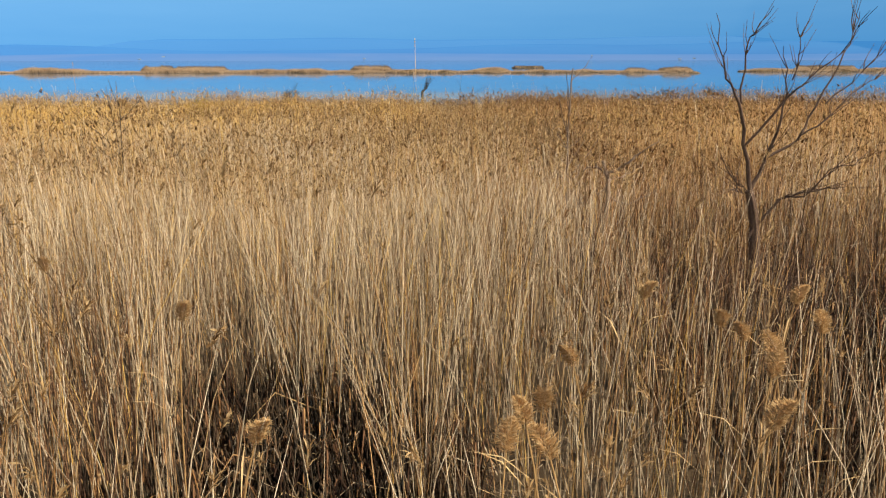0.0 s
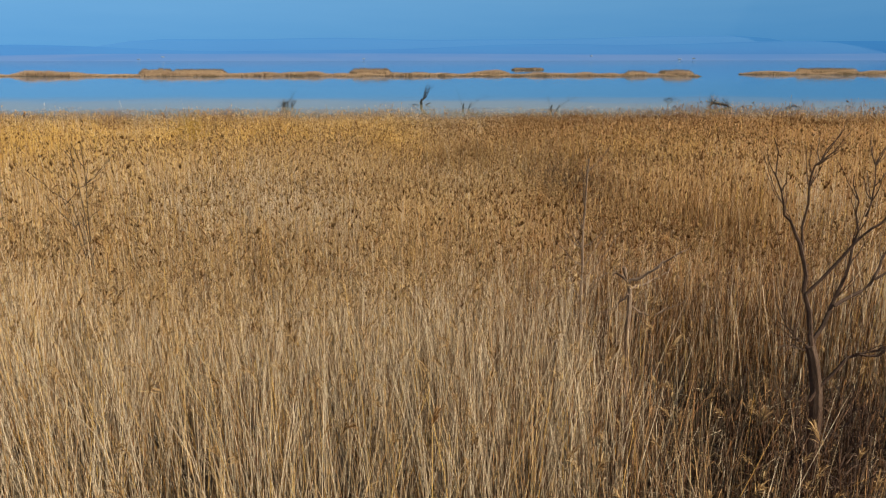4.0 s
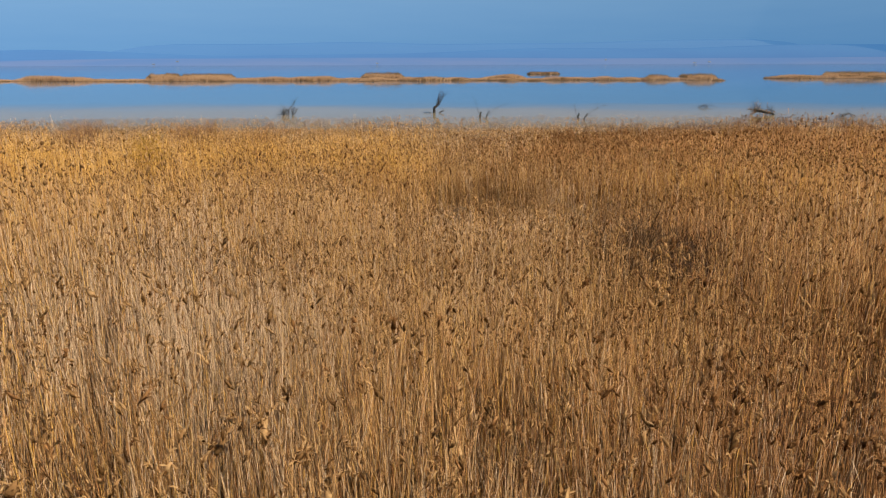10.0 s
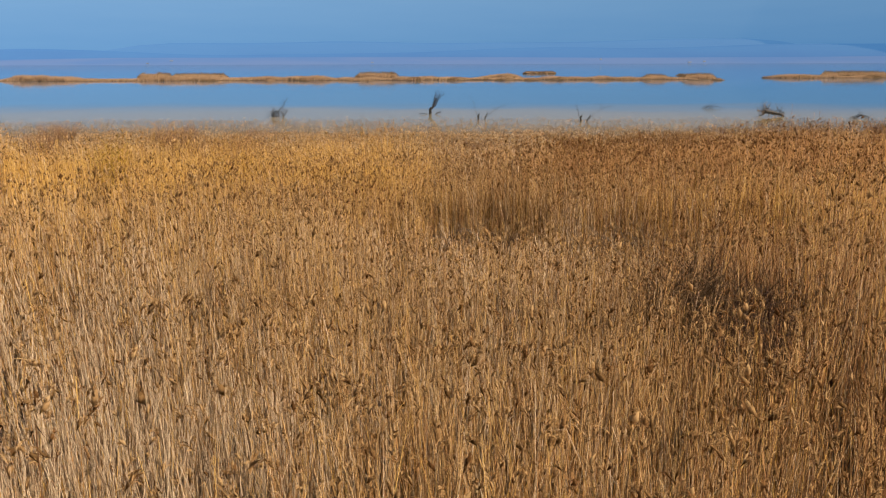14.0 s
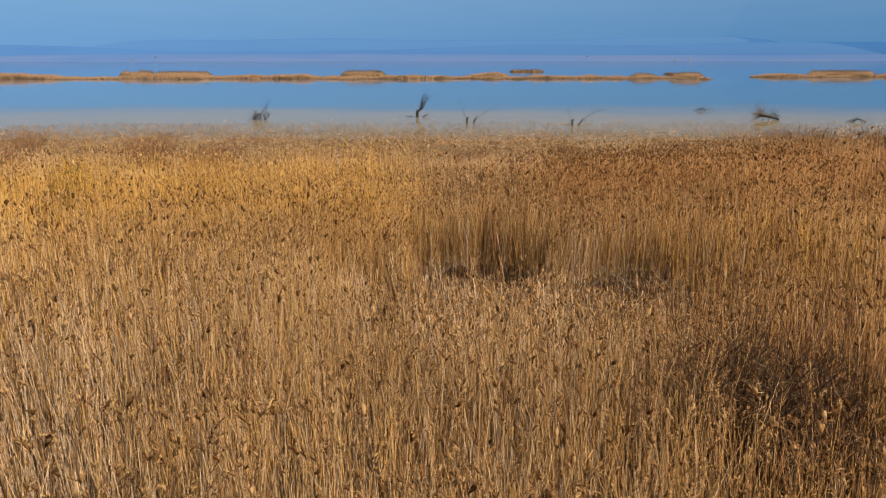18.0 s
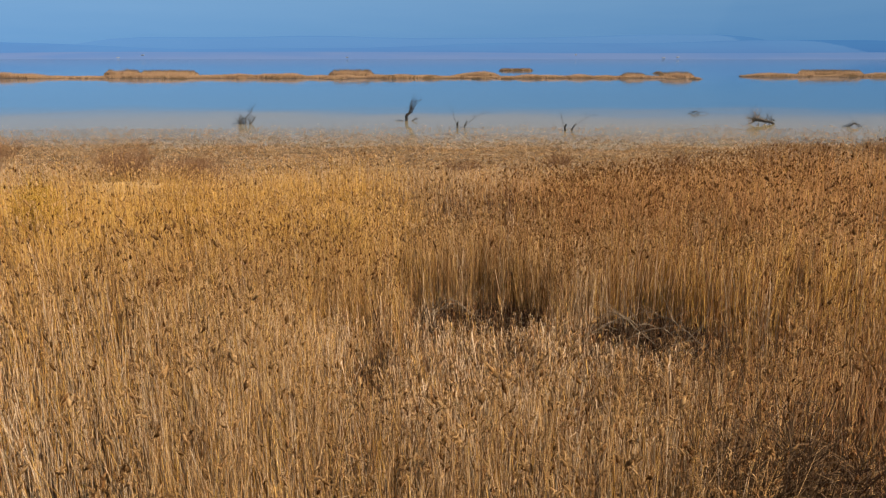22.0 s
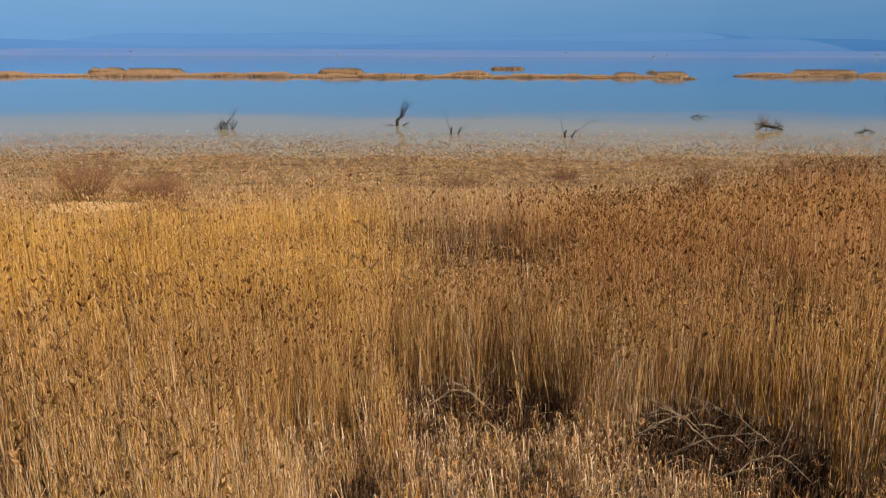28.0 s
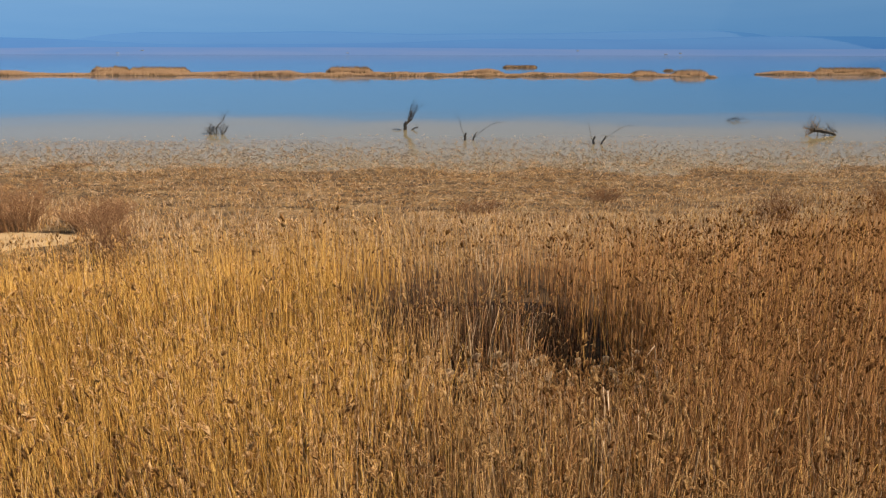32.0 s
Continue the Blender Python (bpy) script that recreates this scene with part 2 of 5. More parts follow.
def water_material():
    """Still lake water: peaty among the reeds, silty over the shallows, deep and clear further out."""
    m = bpy.data.materials.new("lake_water")
    m.use_nodes = True
    n, l = m.node_tree.nodes, m.node_tree.links
    p = n["Principled BSDF"]
    p.inputs["Roughness"].default_value = 0.05
    p.inputs["IOR"].default_value = 1.333
    co = n.new("ShaderNodeTexCoord")
    sep = n.new("ShaderNodeSeparateXYZ")
    l.new(co.outputs["Object"], sep.inputs[0])
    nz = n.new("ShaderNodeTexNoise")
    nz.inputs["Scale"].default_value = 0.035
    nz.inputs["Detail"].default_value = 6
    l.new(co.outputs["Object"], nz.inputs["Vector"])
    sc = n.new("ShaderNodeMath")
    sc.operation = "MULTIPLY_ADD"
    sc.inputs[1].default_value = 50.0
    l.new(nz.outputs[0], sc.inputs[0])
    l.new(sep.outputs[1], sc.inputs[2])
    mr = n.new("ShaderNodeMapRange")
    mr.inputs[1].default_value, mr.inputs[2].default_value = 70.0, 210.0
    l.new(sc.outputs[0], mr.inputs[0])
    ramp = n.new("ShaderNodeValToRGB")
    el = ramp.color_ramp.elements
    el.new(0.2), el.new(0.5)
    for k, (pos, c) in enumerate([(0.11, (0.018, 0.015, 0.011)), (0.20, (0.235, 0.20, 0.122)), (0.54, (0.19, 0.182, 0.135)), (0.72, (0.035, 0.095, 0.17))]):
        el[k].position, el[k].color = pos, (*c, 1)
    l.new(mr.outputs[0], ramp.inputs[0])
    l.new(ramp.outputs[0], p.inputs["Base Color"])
    silt = n.new("ShaderNodeValToRGB")  # silt and scum dull the mirror over the shallows
    el = silt.color_ramp.elements
    el.new(0.2), el.new(0.5)
    for k, (pos, c) in enumerate([(0.11, 0.05), (0.20, 0.16), (0.54, 0.22), (0.74, 0.5)]):
        el[k].position, el[k].color = pos, (c, c, c, 1)
    l.new(mr.outputs[0], silt.inputs[0])
    l.new(silt.outputs[0], p.inputs["Specular IOR Level"])
    wv = n.new("ShaderNodeTexNoise")
    wv.inputs["Scale"].default_value = 1.6
    wv.inputs["Detail"].default_value = 3
    mp = n.new("ShaderNodeMapping")
    mp.inputs["Scale"].default_value = (0.5, 1.4, 1)
    l.new(co.outputs["Object"], mp.inputs[0])
    l.new(mp.outputs[0], wv.inputs["Vector"])
    scum = n.new("ShaderNodeValToRGB")  # how much of the surface is a dull film of silt and straw
    el = scum.color_ramp.elements
    el.new(0.2), el.new(0.5)
    for k, (pos, c) in enumerate([(0.11, 0.0), (0.20, 0.36), (0.54, 0.28), (0.72, 0.0)]):
        el[k].position, el[k].color = pos, (c, c, c, 1)
    l.new(mr.outputs[0], scum.inputs[0])
    film_ = n.new("ShaderNodeBsdfDiffuse")
    l.new(ramp.outputs[0], film_.inputs[0])
    both = n.new("ShaderNodeMixShader")
    l.new(scum.outputs[0], both.inputs[0])
    l.new(p.outputs[0], both.inputs[1])
    l.new(film_.outputs[0], both.inputs[2])
    l.new(both.outputs[0], n["Material Output"].inputs[0])
    b = n.new("ShaderNodeBump")
    b.inputs["Strength"].default_value = 0.12
    b.inputs["Distance"].default_value = 0.02
    l.new(wv.outputs[0], b.inputs["Height"])
    l.new(b.outputs[0], p.inputs["Normal"])
    return m


WATER = water_material()


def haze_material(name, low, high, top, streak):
    """Far land behind kilometres of blue haze: the air's glow painted on it as emission, paler near its foot."""
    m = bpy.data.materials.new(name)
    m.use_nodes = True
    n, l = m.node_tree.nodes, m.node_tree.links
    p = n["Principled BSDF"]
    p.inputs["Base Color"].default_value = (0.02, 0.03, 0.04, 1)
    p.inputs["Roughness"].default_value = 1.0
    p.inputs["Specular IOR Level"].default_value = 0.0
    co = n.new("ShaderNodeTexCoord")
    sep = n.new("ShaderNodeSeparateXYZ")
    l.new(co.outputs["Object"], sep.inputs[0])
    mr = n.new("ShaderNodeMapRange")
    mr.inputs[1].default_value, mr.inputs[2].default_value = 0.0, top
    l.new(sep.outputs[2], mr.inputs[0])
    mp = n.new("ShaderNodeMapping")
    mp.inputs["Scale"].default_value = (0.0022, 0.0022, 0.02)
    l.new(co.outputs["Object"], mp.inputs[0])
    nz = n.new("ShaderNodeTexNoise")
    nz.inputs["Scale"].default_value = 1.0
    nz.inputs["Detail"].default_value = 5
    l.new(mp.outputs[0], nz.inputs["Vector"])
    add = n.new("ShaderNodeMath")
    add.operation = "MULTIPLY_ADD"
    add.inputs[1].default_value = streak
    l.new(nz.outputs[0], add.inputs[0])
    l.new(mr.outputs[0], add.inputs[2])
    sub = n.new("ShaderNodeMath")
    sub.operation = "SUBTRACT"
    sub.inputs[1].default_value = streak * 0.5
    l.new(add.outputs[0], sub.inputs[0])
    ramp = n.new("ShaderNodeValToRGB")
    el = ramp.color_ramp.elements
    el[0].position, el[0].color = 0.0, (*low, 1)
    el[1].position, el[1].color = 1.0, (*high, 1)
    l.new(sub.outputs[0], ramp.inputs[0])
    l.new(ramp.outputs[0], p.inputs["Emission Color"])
    side = n.new("ShaderNodeMapRange")  # the painted haze glow dims from left to right
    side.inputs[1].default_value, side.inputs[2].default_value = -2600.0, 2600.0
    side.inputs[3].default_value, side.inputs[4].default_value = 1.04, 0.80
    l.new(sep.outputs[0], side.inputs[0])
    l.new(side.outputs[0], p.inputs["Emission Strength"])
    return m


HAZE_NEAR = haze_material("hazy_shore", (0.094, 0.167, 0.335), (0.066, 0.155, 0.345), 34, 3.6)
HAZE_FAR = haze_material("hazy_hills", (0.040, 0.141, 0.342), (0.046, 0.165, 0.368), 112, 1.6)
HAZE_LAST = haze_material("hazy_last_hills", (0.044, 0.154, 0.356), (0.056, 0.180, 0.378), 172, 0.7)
HAZE_SKY = haze_material("hazy_sky", (0.055, 0.180, 0.376), (0.106, 0.240, 0.415), 520, 0.25)


# ---------------------------------------------------------------- helpers
def mesh_of(name, verts, faces, mats, slots=None, smooth=False):
    """A mesh from arrays: verts (n, 3), faces (m, 3) of triangles."""
    me = bpy.data.meshes.new(name)
    verts, faces = np.asarray(verts, np.float32), np.asarray(faces, np.int32)
    me.vertices.add(len(verts))
    me.vertices.foreach_set("co", verts.ravel())
    me.loops.add(faces.size)
    me.loops.foreach_set("vertex_index", faces.ravel())
    me.polygons.add(len(faces))
    me.polygons.foreach_set("loop_start", np.arange(0, faces.size, faces.shape[1], dtype=np.int32))
    for m in mats:
        me.materials.append(m)
    if slots is not None:
        me.polygons.foreach_set("material_index", np.asarray(slots, np.int32))
    if smooth:
        me.polygons.foreach_set("use_smooth", np.ones(len(faces), bool))
    me.update(calc_edges=True)
    return me


def part(name, bm, mat, parent, label=""):
    """Links a bmesh as one mesh object under a thing."""
    me = bpy.data.meshes.new(name)
    bm.to_mesh(me)
    bm.free()
    me.materials.append(mat)
    ob = new(name, me)
    ob.parent = parent
    return tagged(ob, label)


def step(v, a, b):
    """0 below a, 1 above b, smooth between."""
    u = np.clip((v - a) / (b - a), 0, 1)
    return u * u * (3 - 2 * u)


_rng = np.random.default_rng(7)
_waves = [(_rng.uniform(0, 2 * np.pi), _rng.uniform(0, 2 * np.pi), _rng.uniform(0.6, 1.7)) for _ in range(7)]


def patchy(x, y, size, shift=0.0):
    """Smooth uneven values from about -1 to 1 over the plan, in patches of that size."""
    s = 0
    for k, (dirn, ph, fr) in enumerate(_waves):
        s = s + np.sin((x * np.cos(dirn + shift) + y * np.sin(dirn + shift)) * fr * 2.6 / size + ph + shift * (k + 1))
    return s / 3.2


def ground_z(x, y):
    """The bank that the flight starts from, the flat wet marsh, and the lake's bed."""
    z = 1.65 * (1 - step(y, 8, 21)) + 0.09 + 0.05 * patchy(x, y, 6)
    z = z + 0.10 * step(y, 60, 66) - 0.44 * step(y, 78, 100) - 1.2 * step(y, 100, 170)
    z = z + 0.07 * patchy(x * 0.5, y, 3.2, 2.2) * step(y, 74, 86) * (1 - step(y, 104, 116))
    z = z - 0.46 * np.exp(-(((x - 0.1) / 3.2) ** 4) - ((y - 55.0) / 3.2) ** 4)  # the dark pool
    z = z + 0.5 * (1 - step(y, -60, 2))
    z = z + 5.0 * step(y, 3150, 3350) + 20.0 * step(y, 3400, 4600)
    return z


# bare places in the reeds: centre, half axes, how bare, height left
BARE = [
    (-1.95, 6.5, 0.5, 0.8, 1.0), (-1.15, 5.5, 1.0, 0.8, 1.0), (-0.95, 4.6, 0.8, 1.4, 0.88), (-0.5, 2.6, 0.5, 1.2, 0.8),
    (3.7, 11.4, 1.3, 1.9, 0.9), (5.2, 12.4, 1.1, 1.2, 0.85), (4.7, 7.6, 2.2, 3.2, 0.66), (3.0, 9.4, 0.5, 1.4, 1.0), (4.6, 29.2, 0.9, 1.4, 0.6), (0.7, 4.3, 1.1, 1.8, 0.35),
    (7.3, 23.6, 0.8, 1.2, 1.0), (7.0, 22.0, 0.6, 1.2, 0.9),
    (-2.3, 36.2, 0.42, 1.5, 0.97), (-7.2, 36.7, 0.45, 1.5, 0.95),
    (0.2, 41.65, 2.0, 0.85, 1.0), (4.3, 40.0, 1.3, 0.95, 1.0), (5.8, 38.9, 0.9, 1.0, 1.0), (0.3, 36.6, 0.4, 0.5, 0.8), (2.6, 37.6, 0.45, 0.6, 0.8),
    (8.6, 45.4, 0.65, 2.0, 0.95), (9.4, 46.6, 0.7, 1.0, 1.0),
    (-2.1, 54.6, 0.8, 2.1, 0.95), (-0.3, 53.8, 1.5, 1.2, 0.85), (1.5, 55.2, 1.15, 2.7, 0.97), (2.6, 53.0, 1.0, 1.6, 0.92),
    (4.6, 40.7, 1.5, 0.9, 0.3), (6.5, 39.4, 1.1, 1.0, 0.3), (5.7, 37.6, 0.7, 1.3, 1.0), (4.0, 35.6, 0.5, 0.5, 0.9), (9.3, 47.6, 1.0, 1.6, 0.7), (0.0, 58.2, 3.0, 1.6, 0.55), (-2.2, 37.3, 0.6, 1.0, 0.7), (-7.3, 38.0, 0.6, 1.0, 0.7),
    (-18.0, 67.0, 2.4, 1.1, 1.0), (-18.0, 64.6, 2.6, 1.6, 0.6),
]
LOW = [(0.6, 4.4, 1.3, 2.1, 0.74), (0.9, 36.9, 4.0, 4.2, 0.42), (1.1, 49.0, 2.5, 2.5, 0.54), (2.6, 51.0, 1.5, 1.6, 0.42), (5.0, 36.6, 2.0, 2.0, 0.42), (4.3, 38.7, 1.9, 1.1, 0.24), (0.2, 40.2, 1.9, 0.9, 0.28), (5.5, 36.4, 0.9, 1.3, 0.22), (4.6, 29.6, 1.3, 1.8, 0.72), (2.5, 11.9, 1.1, 1.4, 0.88),
       (3.9, 8.3, 1.6, 2.0, 0.70), (4.4, 10.6, 2.2, 3.0, 0.66), (5.6, 7.6, 2.0, 3.4, 0.85), (6.6, 21.0, 1.2, 1.6, 0.6), (-16.4, 63.6, 2.4, 2.2, 0.55), (8.8, 44.0, 0.9, 1.5, 0.7)]


def keep_and_height(x, y):
    """The share of reeds that stands at a place, their height there as a share of the full one, and how many are
    coloured for the gaps' shade.
    """
    # rot: share of dark reeds that paint shade round the gaps
    keep, tall, rot = np.ones_like(x), np.ones_like(x), np.zeros_like(x)
    wob = 1 + 0.25 * patchy(x, y, 1.3, 2.0)
    for cx, cy, rx, ry, bare in BARE:
        d = np.hypot((x - cx) / rx, (y - cy) / ry) * wob
        keep = np.minimum(keep, 1 - bare * (1 - step(d, 0.8, 1.15)))
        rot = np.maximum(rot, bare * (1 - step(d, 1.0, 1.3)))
    for cx, cy, rx, ry, h in LOW:
        d = np.hypot((x - cx) / rx, (y - cy) / ry) * wob
        tall = np.minimum(tall, h + (1 - h) * step(d, 0.72, 1.18))
    edge = 61.4 + 2.2 * step(x, 2, 9) + 3.0 * step(x, 9, 20) - 3.0 * step(-x, 4, 11) + 8 * step(-x, 20, 34) + 1.5 * patchy(x, y, 9, 1.0)
    tall = tall * (1 - 0.70 * step(y, edge - 1.2, edge + 1.6)) * (1 - 0.62 * step(y + 3 * patchy(x * 0.4, y, 5, 4.0), 67, 76))
    mats = step(patchy(x * 0.35, y, 4.0, 6.5), -0.25, 0.35)  # flattened drifts with wet mud between them
    keep = keep * (1 - 0.15 * step(y, edge, edge + 3)) * (1 - (0.35 + 0.5 * step(y, 84, 98)) * step(y, 72, 80) * (1 - mats)) * (1 - 0.95 * step(y + 6 * patchy(x, y, 7, 3.0), 86, 114))
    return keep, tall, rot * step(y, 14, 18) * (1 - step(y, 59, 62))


def reeds(x, y, z0, h, wide, rng, plume, slot, pslot, fine, leafy=True, leaf=1.0, bent=1.0, hairy=False):
    """Reed stems with bent tops, leaves and seed plumes, as arrays of vertices, triangles and material slots."""
    n = len(x)
    base = np.stack([x, y, z0], 1)
    ang = rng.uniform(0, 2 * np.pi, n)
    lean = (np.abs(rng.normal(0.0, 0.075, n)) + 0.015) * (max(1.0, leaf) ** 1.6 if leaf > 0.6 else 1.4) * bent
    flat = np.stack([np.cos(ang), np.sin(ang), 0 * ang], 1)
    flat += np.array([-0.1, 0.0, 0])
    d = flat * lean[:, None] + np.array([0, 0, 1.0])
    mid = base + d * (h * 0.62)[:, None]
    d2 = d + flat * (lean * 0.9)[:, None]
    top = mid + d2 * (h * 0.38)[:, None]
    V, F, S = [], [], []
    off = 0
    tri = np.arange(3) * 2 * np.pi / 3
    rot = rng.uniform(0, 2 * np.pi, n)
    ring = np.stack([np.cos(rot[:, None] + tri), np.sin(rot[:, None] + tri), 0 * (rot[:, None] + tri)], 2)  # n,3,3

    def put(points, faces, slots):
        nonlocal off
        k = points.shape[1]
        V.append(points.reshape(-1, 3))
        m = len(points)
        f = np.asarray(faces, np.int64)
        F.append((f[None] + (np.arange(m) * k)[:, None, None] + off).reshape(-1, 3))
        S.append(np.repeat(slots, len(f)))
        off += m * k

    if fine:
        pts = np.concatenate([base[:, None] + ring * wide[:, None, None], mid[:, None] + ring * (wide * 0.8)[:, None, None], top[:, None]], 1)
        side = [(0, 1, 4), (0, 4, 3), (1, 2, 5), (1, 5, 4), (2, 0, 3), (2, 3, 5), (3, 4, 6), (4, 5, 6), (5, 3, 6)]
    else:
        pts = np.concatenate([base[:, None] + ring * wide[:, None, None], top[:, None]], 1)
        side = [(0, 1, 3), (1, 2, 3), (2, 0, 3)]
    put(pts, side, slot)
    # plume: a soft nodding head with loose wisps round it
    i = np.where(plume)[0]
    if len(i):
        dark = pslot[i] == 4
        big = (rng.random(len(i)) < 0.09) & ~dark
        L = rng.uniform(0.11, 0.19, len(i)) * (1 + 0.2 * (wide[i] > 0.009)) * np.where(dark, 0.8, 1.0) * np.where(big, 1.5, 1.0)
        axis = flat[i] * rng.uniform(0.1, 0.75, len(i))[:, None] + np.array([0, 0, 0.8])
        axis /= np.linalg.norm(axis, axis=1)[:, None]
        R = L * rng.uniform(0.09, 0.15, len(i)) * np.where(dark, 1.4, 0.65 if fine else 1.0) * np.where(big, 1.9, 1.0)
        root = top[i] - axis * (L * 0.35)[:, None]
        tip = root + axis * L[:, None]
        tip[:, 2] -= L * rng.uniform(0.0, 0.3, len(i))
        ns = 4 if fine else 3
        an = rng.uniform(0, 2 * np.pi, len(i))[:, None] + np.arange(ns) * 2 * np.pi / ns
        rr = R[:, None] * rng.uniform(0.6, 1.35, (len(i), ns))
        belly = root[:, None] * 0.5 + tip[:, None] * 0.5 + np.stack([np.cos(an) * rr, np.sin(an) * rr, rng.uniform(-0.16, 0.16, an.shape) * L[:, None]], 2)
        fan = [(0, 2 + (q + 1) % ns, 2 + q) for q in range(ns)] + [(1, 2 + q, 2 + (q + 1) % ns) for q in range(ns)]
        if not hairy:
            put(np.concatenate([root[:, None], tip[:, None], belly], 1), fan, pslot[i])
        slim = 0.42 if hairy else 1.0
        for q in range(26 if hairy else 7 if fine else 2):
            an = rng.uniform(0, 2 * np.pi, len(i))
            out = np.stack([np.cos(an), np.sin(an), 0 * an], 1)
            w0 = root + axis * (L * rng.uniform(0.0, 0.6, len(i)))[:, None]
            w1 = w0 + (axis + out * rng.uniform(0.25, 0.8, len(i))[:, None]) * (L * np.where(dark, 0.75, 1.0) * rng.uniform(0.3, 0.62, len(i)))[:, None]
            w1[:, 2] -= L * rng.uniform(0.0, 0.3, len(i))
            crs = np.stack([-out[:, 1], out[:, 0], 0.4 * np.sin(an)], 1) * (slim * L * np.where(dark, 2.2, 1.0) * rng.uniform(0.04, 0.085, len(i)))[:, None]
            m1 = w0 * 0.45 + w1 * 0.55 + np.array([0, 0, 0.012])
            put(np.stack([w0, m1 + crs, m1 - crs, w1], 1), [(0, 1, 2), (2, 1, 3)], pslot[i])
        for q in range(12 if fine else 0):  # the fullest heads are a fluff of fine hairs
            j = np.where(big)[0]
            o = rng.normal(0, 1, (len(j), 3))
            o /= np.linalg.norm(o, axis=1)[:, None]
            w0 = root[j] + axis[j] * (L[j] * rng.uniform(0.1, 0.85, len(j)))[:, None]
            w1 = w0 + o * (L[j] * rng.uniform(0.25, 0.5, len(j)))[:, None]
            crs = np.cross(o, axis[j]) * (L[j] * rng.uniform(0.03, 0.06, len(j)))[:, None]
            m1 = w0 * 0.4 + w1 * 0.6
            put(np.stack([w0, m1 + crs, m1 - crs, w1], 1), [(0, 1, 2), (2, 1, 3)], pslot[i][j])
    # leaves: long, folded, drooping
    for q in range((2 if fine else 1) * (2 if leaf > 1.5 else 1) if leafy else 0):
        i = np.where(rng.random(n) < (0.75 if fine else 0.6) * (0.45 + 0.55 * leaf))[0]
        f = rng.uniform(0.25, 0.95, len(i))[:, None]
        root = np.where(f < 0.62, base[i] + (mid[i] - base[i]) * f / 0.62, mid[i] + (top[i] - mid[i]) * (f - 0.62) / 0.38)
        an = rng.uniform(0, 2 * np.pi, len(i))
        out = np.stack([np.cos(an), np.sin(an), 0 * an], 1)
        out += np.array([-0.25, 0.0, 0])
        crs = np.stack([-out[:, 1], out[:, 0], 0 * an], 1)
        ll = (h[i] * rng.uniform(0.06, 0.13, len(i)) * (1.7 if leaf > 1.5 else 1.0))[:, None]
        w = (wide[i] * rng.uniform(0.5, 1.0, len(i)) * leaf)[:, None]
        rise = rng.uniform(1.5, 5.0, len(i))[:, None] * np.array([0, 0, 1.0])
        m1 = root + (out * 0.5 + rise * 0.6) * ll
        tip = root + (out * 1.0 + rise * 0.5) * ll
        pts = np.stack([root, m1 + crs * w, m1 - crs * w, tip], 1)
        put(pts, [(0, 1, 2), (2, 1, 3)], slot[i])
    return np.concatenate(V), np.concatenate(F), np.concatenate(S)


# ---------------------------------------------------------------- ground and water
def sheet(name, xs, ys, zfun, mat):
    X, Y = np.meshgrid(xs, ys)
    v = np.stack([X, Y, zfun(X, Y)], -1).reshape(-1, 3)
    w, hh = len(xs), len(ys)
    i, j = np.meshgrid(np.arange(w - 1), np.arange(hh - 1))
    k = (j * w + i).ravel()
    f = np.stack([k, k + 1, k + w + 1, k + w], 1)
    return new(name, mesh_of(name, v, f, [mat], smooth=True))


gx = np.concatenate([[-4900, -3000, -1500, -700, -300, -150], np.arange(-80, 81, 1.2), [150, 300, 700, 1500, 3000, 4900]])
gy = np.concatenate([[-400, -200, -80, -30], np.arange(-10, 118, 0.9), [125, 150, 200, 300, 600, 1500, 3000, 3150, 3250, 3350, 3600, 4200, 4900]])
tagged(sheet("ground", gx, gy, ground_z, MUD), "dark wet marsh mud sloping into the lake", "ground", kind="structure")
wx = np.array([-4900, -1500, -400, -100, 100, 400, 1500, 4900.0])
wy = np.array([12, 40, 100, 200, 500, 1500, 3180.0])
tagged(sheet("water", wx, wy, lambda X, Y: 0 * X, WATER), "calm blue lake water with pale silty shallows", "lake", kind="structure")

# ---------------------------------------------------------------- far shore and hills
def ridge(name, y0, depth, foot, height, rough, mat, seed, label):
    r = np.random.default_rng(seed)
    xs = np.linspace(-4200, 4200, 240)
    prof = np.zeros_like(xs)
    for k in range(1, 9):
        prof += np.sin(xs / 4200 * np.pi * k * r.uniform(0.7, 1.3) + r.uniform(0, 6.3)) / k ** 1.5
    prof = (prof - prof.min()) / (prof.max() - prof.min())
    top = height * (1 - rough + rough * prof)
    rows = []
    for f, g in ((0.0, 0.0), (0.25, 0.3), (0.5, 0.62), (0.75, 0.88), (1.0, 1.0), (1.25, 0.0)):
        rows.append(np.stack([xs, np.full_like(xs, y0 + depth * f), foot + top * g], 1))
    v = np.concatenate(rows)
    w = len(xs)
    i, j = np.meshgrid(np.arange(w - 1), np.arange(len(rows) - 1))
    k = (j * w + i).ravel()
    ob = new(name, mesh_of(name, v, np.stack([k, k + 1, k + w + 1, k + w], 1), [mat], smooth=True))
    return tagged(ob, label, "hills", kind="structure")


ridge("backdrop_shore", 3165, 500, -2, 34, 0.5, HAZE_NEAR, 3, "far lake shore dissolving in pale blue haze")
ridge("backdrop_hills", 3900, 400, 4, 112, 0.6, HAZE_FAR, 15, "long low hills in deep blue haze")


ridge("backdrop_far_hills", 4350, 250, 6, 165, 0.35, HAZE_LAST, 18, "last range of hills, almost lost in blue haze")


